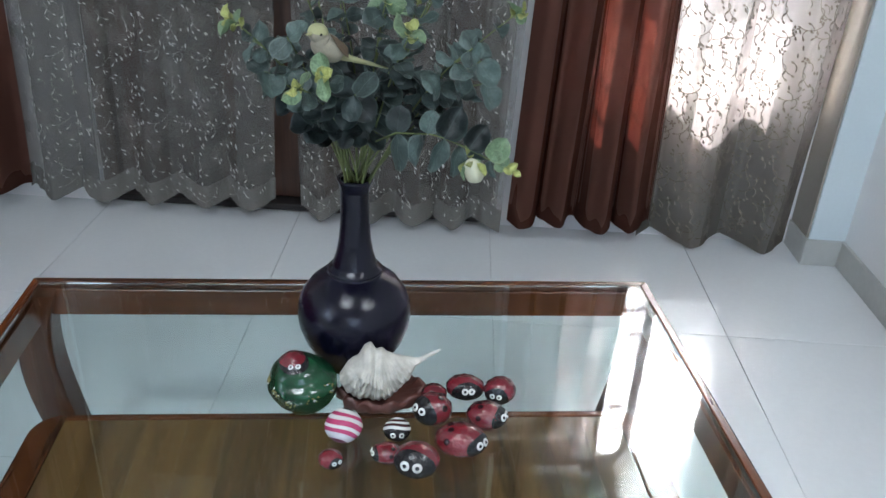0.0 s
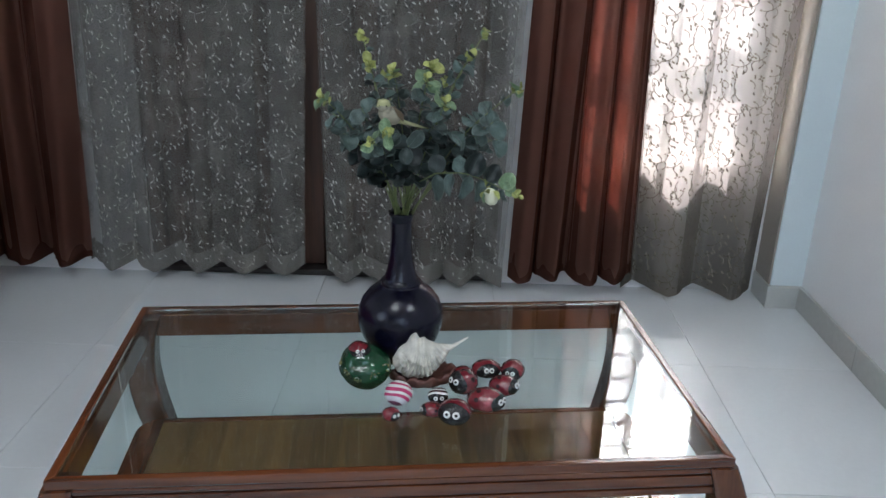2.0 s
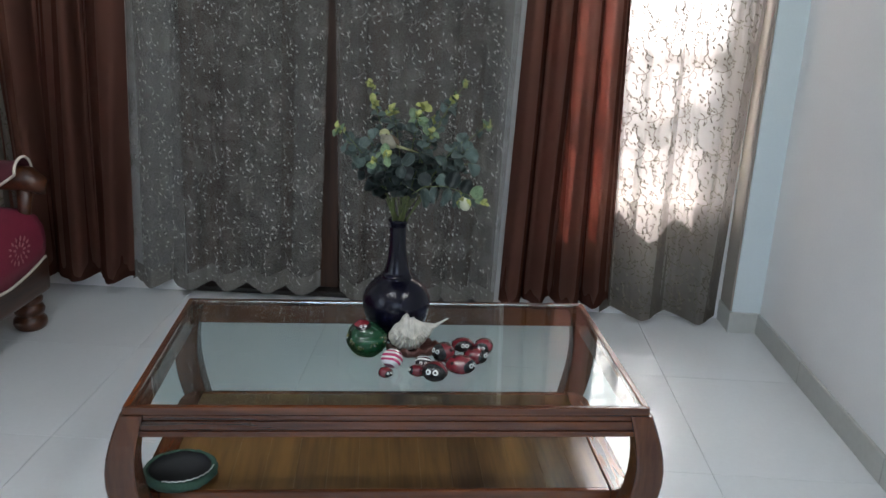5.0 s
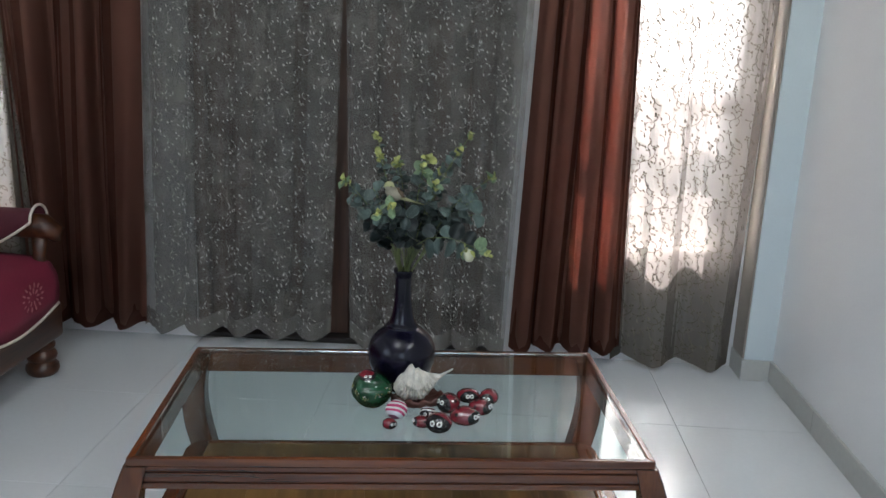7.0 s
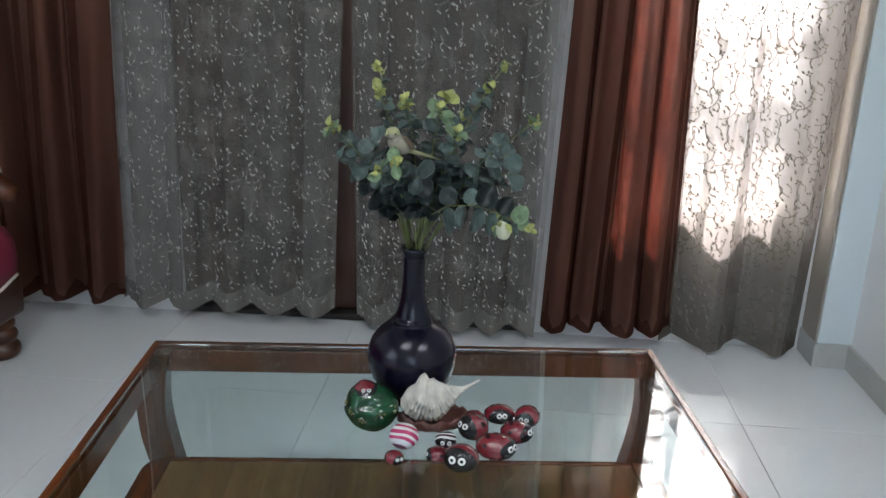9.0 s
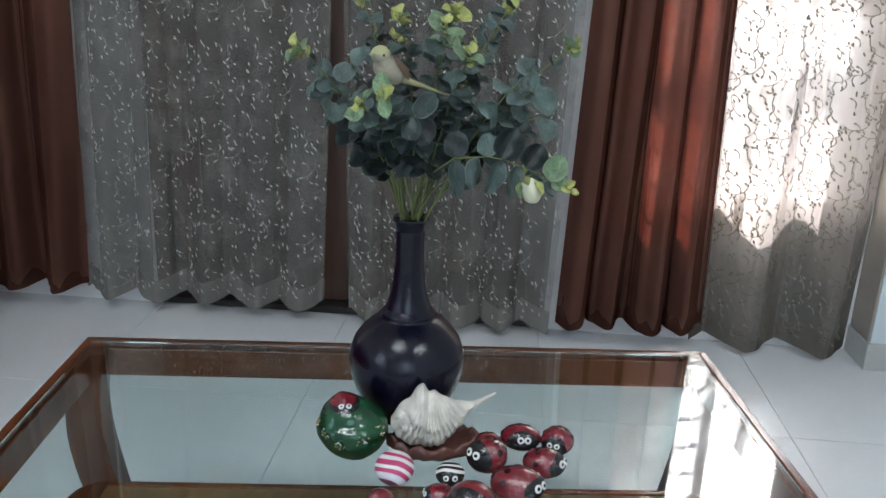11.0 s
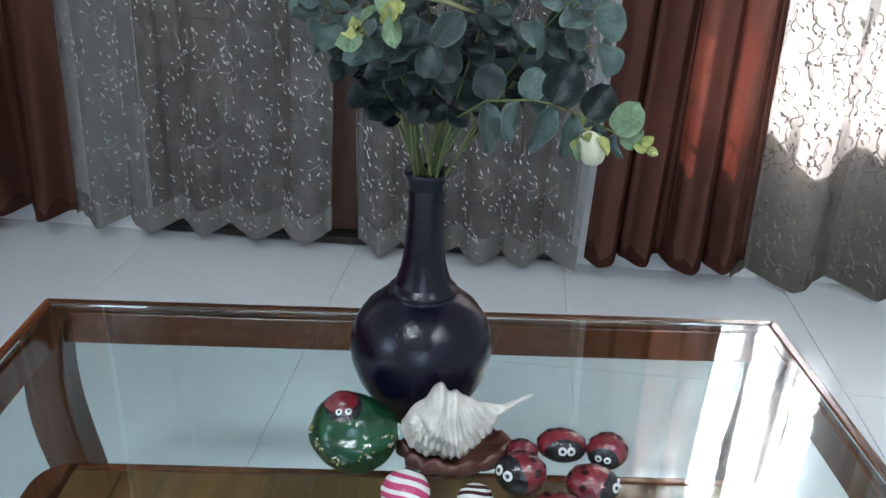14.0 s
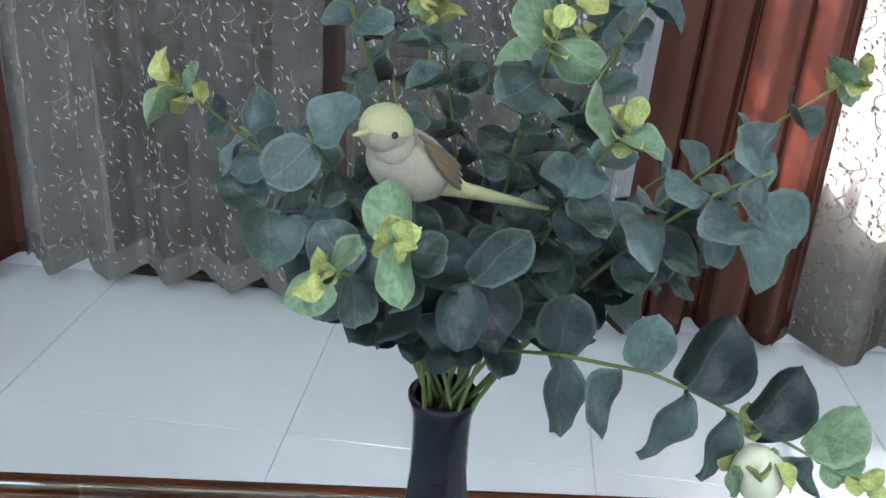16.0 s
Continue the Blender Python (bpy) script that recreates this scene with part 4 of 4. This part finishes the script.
ladybird(0.238, 1.009, (0.0255, 0.020, 0.0175), 0, -22, 6, 12, 0.0048, 5, "red ladybird stone with dark spots and a black face")
ladybird(0.207, 0.958, (0.031, 0.0235, 0.0195), 0, -32, 2, 11, 0.0050, 6, "large plain red ladybird stone with a black face", spread_=44)
ladybird(0.122, 0.934, (0.019, 0.0145, 0.0125), 0, 195, 5, 14, 0.0030, 7, "small dark red ladybird stone with a black face", spread_=46)
ladybird(0.157, 0.918, (0.0265, 0.0225, 0.0205), 0, 258, 4, 16, 0.0058, 8, "red ladybird stone with a wide black face and large white eyes", spots=False, spread_=66)
ladybird(0.058, 0.919, (0.0148, 0.0125, 0.0115), 0, -50, 0, 15, 0.0026, 9, "smallest red ladybird stone with tiny white eyes", spots=False, spread_=40)


def striped(x, y, radii, axis_, bands, label, with_eyes=None, seed=0):
    st = thing("painted_stone", label, "painted stone", pose(x, y, TOPZ + radii[2] * 0.97), "striped painted stones")
    mats = list(dict.fromkeys(b[1] for b in bands))
    bm = bmesh.new()
    bmesh.ops.create_uvsphere(bm, u_segments=36, v_segments=50, radius=1.0)
    turn_ = Vector(axis_).normalized().to_track_quat("Z", "Y").to_matrix()
    for f in bm.faces:
        c = f.calc_center_median()
        for lim, mt in bands:
            if 0.5 + 0.5 * c.z <= lim:
                f.material_index = mats.index(mt)
                break
    for v in bm.verts:
        c = v.co.copy()
        c.z += 0.05 * math.sin(3 * math.atan2(c.y, c.x) + seed) * (1 - c.z * c.z)
        c = turn_ @ c.normalized()
        v.co = Vector((c.x * radii[0], c.y * radii[1], c.z * radii[2])) * (1 + 0.04 * noise.noise(c * 1.3 + Vector((seed, 0, 0))))
    part("stone", bm, mats, st, smooth=True)
    if with_eyes:
        eyes(st, [r * 1.01 for r in radii], *with_eyes)
    return st


striped(0.066, 0.970, (0.0225, 0.0225, 0.0195), (-0.22, -0.72, -0.62), ((0.06, M_BLACK), (0.18, M_WHITE), (0.30, M_PINK), (0.42, M_WHITE), (0.55, M_PINK), (0.66, M_WHITE), (0.76, M_PINK), (0.93, M_GREYW), (2, M_PURPLE)), "round stone painted with pink and white stripes", seed=2)
striped(0.130, 0.976, (0.0165, 0.0155, 0.0135), (0.05, -0.7, -0.65), ((0.10, M_WHITE), (0.20, M_BEE), (0.30, M_WHITE), (0.42, M_BEE), (0.54, M_WHITE), (2, M_BLACK)), "small stone painted as a bee with brown and white stripes", (-85, 12, 18, 0.0034), 5)

# green stone with a ladybird and flowers painted on it
GR = (0.0445, 0.040, 0.0415)
grn = thing("green_painted_stone", "large glossy green stone painted with a ladybird and small flowers", "painted stone", pose(0.007, 1.030, TOPZ + 0.0357))


def green_point(c, lift=0.0):
    """The lumpy stone's surface towards a direction: broad foot, sloping shoulders, a crease across its front."""
    up = max(0.0, c.z)
    wide = 0.99 - 0.34 * up ** 1.8 + 0.05 * noise.noise(c * 2.1 + Vector((3, 1, 2)))
    k = 1 + 0.05 * noise.noise(c * 1.6) - 0.085 * math.exp(-((c.z - 0.36 - 0.1 * c.x) / 0.13) ** 2) * max(0.0, -c.y) + 0.06 * math.exp(-((c.z - 0.12) / 0.16) ** 2) * max(0.0, -c.y) + lift
    return Vector((c.x * GR[0] * wide - 0.009 * up * up, c.y * GR[1] * wide, max(c.z, -0.86) * GR[2] * (1.0 - 0.13 * c.x * up))) * k


def towards(az, el):
    return Vector((math.cos(radians(az)) * math.cos(radians(el)), math.sin(radians(az)) * math.cos(radians(el)), math.sin(radians(el))))


def green_patch(name, az, el, spread_, material, lift, squash=1.0):
    """A rounded patch of paint that follows the stone."""
    bm = bmesh.new()
    q = towards(az, el).to_track_quat("Z", "Y").to_matrix()
    rings = []
    for j in range(9):
        th = radians(spread_) * (j + 0.02) / 8
        rings.append([bm.verts.new(green_point((q @ Vector((math.sin(th) * math.cos(k * math.pi / 16), squash * math.sin(th) * math.sin(k * math.pi / 16), math.cos(th)))).normalized(), lift)) for k in range(32)])
    for a, b in zip(rings, rings[1:]):
        for k in range(32):
            bm.faces.new((a[k], b[k], b[(k + 1) % 32], a[(k + 1) % 32]))
    bm.faces.new(rings[0])
    return part(name, bm, material, grn, smooth=True)


bm = bmesh.new()
ball((1, 1, 1), (0, 0, 0), 48, 30, 0.0, 0, bm)
for v in bm.verts:
    v.co = green_point(v.co.normalized())
part("stone", bm, M_GREEN, grn, smooth=True)
green_patch("painted_face", -112, 73, 34, M_BLACK, 0.012)
green_patch("painted_ladybird", -140, 78, 31, M_RED, 0.02)
for az, el in ((-105, 50), (-80, 53)):
    p = green_point(towards(az, el), 0.035)
    m = towards(az, el + 4).to_track_quat("Z", "Y").to_matrix().to_4x4()
    m.translation = p
    e = part("eye", ball((0.0034, 0.0034, 0.0008), (0, 0, 0), 14, 8), M_WHITE, grn, smooth=True, m=m)
    part("pupil", ball((0.0015, 0.0015, 0.0005), (0, 0, 0.0006), 10, 6), M_BLACK, e, smooth=True)
rs = random.Random(8)
for az, el in ((-128, 2), (-100, -10), (-66, 0), (-30, 8), (-160, 12)):
    for k in range(11):
        p = green_point(towards(az + rs.uniform(-9, 9), el + rs.uniform(-9, 9)), 0.008)
        part("petal", ball((0.0012 * rs.uniform(0.6, 1.4), 0.0008, 0.0012 * rs.uniform(0.5, 1.2)), (0, 0, 0), 10, 6), M_OLIVE if k % 4 else M_GREYW, grn, smooth=True, m=Matrix.Translation(p))

# ---------------------------------------------------------------- sea shell on its carved base
SX, SY = 0.098, 1.040
base = thing("shell_base", "red-brown carved flat base with a ruffled rim under the shell", "ornament base", pose(SX + 0.006, SY + 0.012, TOPZ, 0, 0, 14))
bm = bmesh.new()
rows = []
for j, (r, z) in enumerate(((0.0, 0.010), (0.55, 0.010), (0.80, 0.011), (0.93, 0.016), (1.0, 0.018), (1.05, 0.013), (1.02, 0.004), (0.92, 0.0), (0.0, 0.0))):
    row = []
    for k in range(64):
        a = 2 * math.pi * k / 64
        w_ = 1 + (0.06 * noise.noise(Vector((math.cos(a) * 2, math.sin(a) * 2, 1))) + 0.05 * math.sin(a * 13 + 2 * math.sin(3 * a)) + 0.03 * noise.noise(Vector((a * 6, r * 9, 2)))) * (r > 0.7)
        row.append(bm.verts.new((0.054 * r * w_ * math.cos(a), 0.035 * r * w_ * math.sin(a), z + (0.004 * math.sin(a * 11 + r * 5) + 0.003 * noise.noise(Vector((a * 9, r * 12, 0))) if 0.85 < r and z > 0.005 else 0))))
    rows.append(row)
for a, b in zip(rows, rows[1:]):
    for k in range(64):
        bm.faces.new((a[k], a[(k + 1) % 64], b[(k + 1) % 64], b[k]))
bmesh.ops.remove_doubles(bm, verts=bm.verts[:], dist=1e-6)
part("carved_plate", bm, M_BARK, base, smooth=True)

RIDGE = ((-0.050, 0.030), (-0.041, 0.045), (-0.026, 0.056), (-0.020, 0.067), (-0.011, 0.072), (-0.005, 0.061), (0.002, 0.065), (0.008, 0.058), (0.023, 0.053), (0.040, 0.052), (0.049, 0.051), (0.062, 0.057), (0.077, 0.064))
FOOT = ((-0.050, 0.020), (-0.041, 0.009), (-0.028, 0.0), (0.002, 0.0), (0.014, 0.004), (0.023, 0.011), (0.037, 0.027), (0.045, 0.040), (0.055, 0.048), (0.077, 0.0622))
DEPTH = ((-0.050, 0.006), (-0.040, 0.018), (-0.020, 0.029), (0.0, 0.033), (0.020, 0.028), (0.036, 0.016), (0.044, 0.007), (0.060, 0.003), (0.076, 0.001))


def along(table_, x):
    """The value of a profile at x, eased between its points."""
    for (xa, va), (xb, vb) in zip(table_, table_[1:]):
        if x <= xb:
            f = max(0.0, (x - xa) / (xb - xa))
            return va + (vb - va) * f
    return table_[-1][1]


bm = bmesh.new()
rows = []
NU, NA = 130, 72
for j in range(NU + 1):
    x = -0.050 + 0.126 * j / NU
    soft_ = [(along(RIDGE, x + d), along(FOOT, x + d), along(DEPTH, x + d)) for d in (-0.0015, 0.0, 0.0015)]
    top_, low_, dep_ = (sum(v[k] for v in soft_) / 3 for k in range(3))
    row = []
    for k in range(NA):
        a = 2 * math.pi * k / NA
        ca, sa = math.cos(a), math.sin(a)
        z = (top_ + low_) / 2 + (top_ - low_) / 2 * sa
        y = dep_ * ca * (1 - 0.5 * max(0.0, sa))
        away = math.hypot(x + 0.002, z - 0.066)
        fan = math.atan2(x + 0.002, 0.072 - z)
        w_ = min(1.0, max(0.0, (away - 0.008) / 0.022)) * min(1.0, dep_ / 0.012)
        relief = w_ * (0.0016 * math.sin(9 * fan + 1.0) + 0.0015 * math.sin(46 * fan + 3 * math.sin(2 * fan)) + 0.0010 * math.sin(away * 420))
        whorl = math.hypot(x + 0.040, z - 0.026)
        groove = sum(math.exp(-((whorl - q) / 0.0011) ** 2) for q in (0.007, 0.012, 0.017)) * (x < -0.022)
        y *= 1 + relief / max(dep_, 0.004) * 1.5 - 0.14 * groove
        z += (0.0007 * math.sin(23 * fan) + 0.0015 * noise.noise(Vector((x * 200, ca, 3)))) * w_ * (sa < -0.2) + 0.0012 * noise.noise(Vector((x * 120, ca * 2, sa * 2)))
        row.append(bm.verts.new((x, y, max(0.0, z))))
    rows.append(row)
for a, b in zip(rows, rows[1:]):
    for k in range(NA):
        bm.faces.new((a[k], a[(k + 1) % NA], b[(k + 1) % NA], b[k]))
bm.faces.new(rows[0][::-1])
bm.faces.new(rows[-1])
tagged(part("sea_shell", bm, M_SHELLW, smooth=True, m=pose(SX + 0.003, SY + 0.005, TOPZ + 0.0103, 0, 0, 6) @ Matrix.Diagonal((1, 1, 1.13, 1))), "white knobbly sea shell with a pointed tail lying on a carved base", "shell")


# ---------------------------------------------------------------- sofa at the side
sofa = thing("sofa", "carved dark wooden sofa with maroon velvet covers and cream piping", "sofa", pose(-1.31, 2.10, 0))
bunfoot = [(0.0, 0.0), (0.036, 0.0), (0.046, 0.008), (0.052, 0.024), (0.050, 0.042), (0.040, 0.055), (0.038, 0.058), (0.044, 0.066), (0.048, 0.080), (0.044, 0.094), (0.036, 0.102), (0.036, 0.106), (0.043, 0.114), (0.044, 0.126), (0.036, 0.14), (0.032, 0.16), (0.0, 0.16)]
for x, y in ((-0.02, 0.0), (-0.02, -1.5), (-0.68, 0.0), (-0.68, -1.5)):
    part("foot", lathe(bunfoot, 32), M_SOFAWOOD, sofa, "turned wooden foot", smooth=True, m=pose(x, y, 0) @ Matrix.Diagonal((1.1, 1.1, 0.92, 1)))
part("front_rail", box(-0.03, 0.035, -1.56, 0.07, 0.128, 0.262, 0.02, 4), M_SOFAWOOD, sofa, smooth=True)
part("side_rail", box(-0.74, -0.031, 0.005, 0.066, 0.155, 0.258, 0.012, 3), M_SOFAWOOD, sofa, smooth=True)
part("side_rail", box(-0.74, -0.031, -1.555, -1.49, 0.155, 0.258, 0.012, 3), M_SOFAWOOD, sofa, smooth=True)
bm = bmesh.new()
rows = []
ny, shape = 48, ((0.040, 0.262), (0.047, 0.29), (0.048, 0.33), (0.043, 0.375), (0.022, 0.412), (-0.03, 0.432), (-0.20, 0.44), (-0.72, 0.43), (-0.72, 0.26), (0.0, 0.262))
for j in range(ny + 1):
    yv = 0.03 - 1.52 * j / ny
    sag = 0.034 * abs(math.sin(j / ny * math.pi * 3))
    rows.append([bm.verts.new((x + 0.004 * noise.noise(Vector((x * 8, yv * 8, z * 8))), yv, z - (sag if k < 1 else 0) + 0.006 * noise.noise(Vector((x * 5, yv * 5, z))))) for k, (x, z) in enumerate(shape)])
for a, b in zip(rows, rows[1:]):
    for k in range(len(shape)):
        bm.faces.new((a[k], b[k], b[(k + 1) % len(shape)], a[(k + 1) % len(shape)]))
bm.faces.new(rows[0])
bm.faces.new(rows[-1][::-1])
edge = [r[0].co.copy() + Vector((0.003, 0, 0)) for r in rows]
seat = part("seat_cover", bm, M_MAROON, sofa, "maroon velvet seat cover with a draped front", smooth=True)
part("piping", tube(edge, 0.005, 8), M_PIPING, seat, "cream piping", smooth=True)
bm = bmesh.new()
for cy in (-0.14, -0.55, -0.95):
    for r_, n_ in ((0.030, 9), (0.058, 14)):
        for k in range(n_):
            a = 2 * math.pi * k / n_
            ball((0.0025, 0.010, 0.004), (0.0485, cy + r_ * math.cos(a), 0.335 + 0.7 * r_ * math.sin(a)), 8, 6, 0, 0, bm, Euler((a, 0, 0)).to_matrix())
tagged(part("embroidered_flowers", bm, M_FLORAL, seat, "rose coloured embroidered flowers"), kind="stuff")
for yv in (0.02, -1.52):
    arm_pts = [(-0.74, yv, 0.52), (-0.40, yv, 0.535), (-0.10, yv, 0.545), (0.02, yv, 0.54), (0.055, yv, 0.52), (0.05, yv, 0.495)]
    arm = part("armrest", tube(arm_pts, [0.038, 0.042, 0.045, 0.044, 0.036, 0.02], 16), M_SOFAWOOD, sofa, smooth=True)
    part("arm_post", tube([(0.0, yv, 0.258), (0.008, yv, 0.33), (-0.01, yv, 0.42), (0.0, yv, 0.52)], [0.03, 0.024, 0.022, 0.03], 14), M_SOFAWOOD, sofa, smooth=True)
    bm = bmesh.new()
    rows = []
    for j in range(25):
        x = -0.72 + 0.72 * j / 24
        low = 0.45 + 0.115 * (max(0, (x + 0.22) / 0.22)) ** 1.4
        row = []
        for k in range(15):
            a = math.pi * (k / 14)
            row.append(bm.verts.new((x, yv + 0.056 * math.cos(a), max(0.55, low) + 0.052 * math.sin(a) if 0 < k < 14 else low)))
        rows.append(row)
    for a, b in zip(rows, rows[1:]):
        for k in range(14):
            bm.faces.new((a[k], a[k + 1], b[k + 1], b[k]))
    rim_pts = [r[14].co.copy() for r in rows] + [v.co.copy() for v in rows[-1][::-1]]
    cov = part("arm_cover", bm, M_MAROON_DK, sofa, "dark maroon velvet arm cover with cream piping", smooth=True)
    mod = cov.modifiers.new("thickness", "SOLIDIFY")
    mod.thickness = 0.004
    part("piping", tube(rim_pts, 0.005, 8), M_PIPING, cov, "cream piping", smooth=True)
part("backrest", box(-0.78, -0.66, -1.54, 0.05, 0.16, 0.86, 0.04, 4), M_MAROON, sofa, smooth=True)
part("back_rail", box(-0.77, -0.69, -1.57, 0.07, 0.862, 0.92, 0.02, 4), M_SOFAWOOD, sofa, smooth=True)

# ---------------------------------------------------------------- knitted pouch on the lower shelf
pouch = thing("knitted_pouch", "green knitted open pouch with a black lining on the shelf", "pouch", pose(-0.352, 0.868, SHZ + 0.0005, 0, 0, 6.5))
out = [(0.0, 0.0), (0.055, 0.0), (0.068, 0.010), (0.075, 0.030), (0.074, 0.048), (0.070, 0.058), (0.066, 0.060), (0.062, 0.056)]
bm = lathe(out, 48)
for v in bm.verts:
    v.co.y *= 0.95
    v.co += v.co.normalized() * 0.004 * noise.noise(v.co * 90)
    v.co.z = max(0.0, v.co.z * 0.45)
part("knitted_shell", bm, M_KNIT, pouch, smooth=True)
bm = lathe([(0.0615, 0.025), (0.064, 0.018), (0.058, 0.008), (0.0, 0.006)], 48)
for v in bm.verts:
    v.co.y *= 0.95
part("lining", bm, M_LINING, pouch, "black lining", smooth=True)
lace = [(0.0675 * math.cos(a), 0.95 * 0.0675 * math.sin(a), 0.0285 + 0.002 * (k % 2)) for k, a in enumerate([2 * math.pi * q / 60 for q in range(42, 61)])]
part("lace_trim", tube(lace, 0.0012, 6), M_WHITE, pouch, "white lace zigzag", smooth=True)

# ---------------------------------------------------------------- floor tiles
me = None
x = -0.9 - 0.6 * 3
while x < WX1:
    y = 1.385 - 0.6 * 9
    while y < WY1 + WT:
        xa, xb, ya, yb = max(x, WX0), min(x + 0.6, WX1), max(y, WY0), min(y + 0.6, WY1 + 0.002)
        if xb - xa > 0.01 and yb - ya > 0.01:
            whole = xb - xa > 0.599 and yb - ya > 0.599
            if whole and me:
                ob = new("tile", me)
                ob.matrix_basis = pose(x, y, 0)
                ob.parent = floor
            else:
                ob = part("tile", box(0.0008, xb - xa - 0.0008, 0.0008, yb - ya - 0.0008, -0.0034, 0.0, 0.0006), M_TILE, floor, m=pose(xa, ya, 0))
                if whole:
                    me = ob.data
        y += 0.6
    x += 0.6
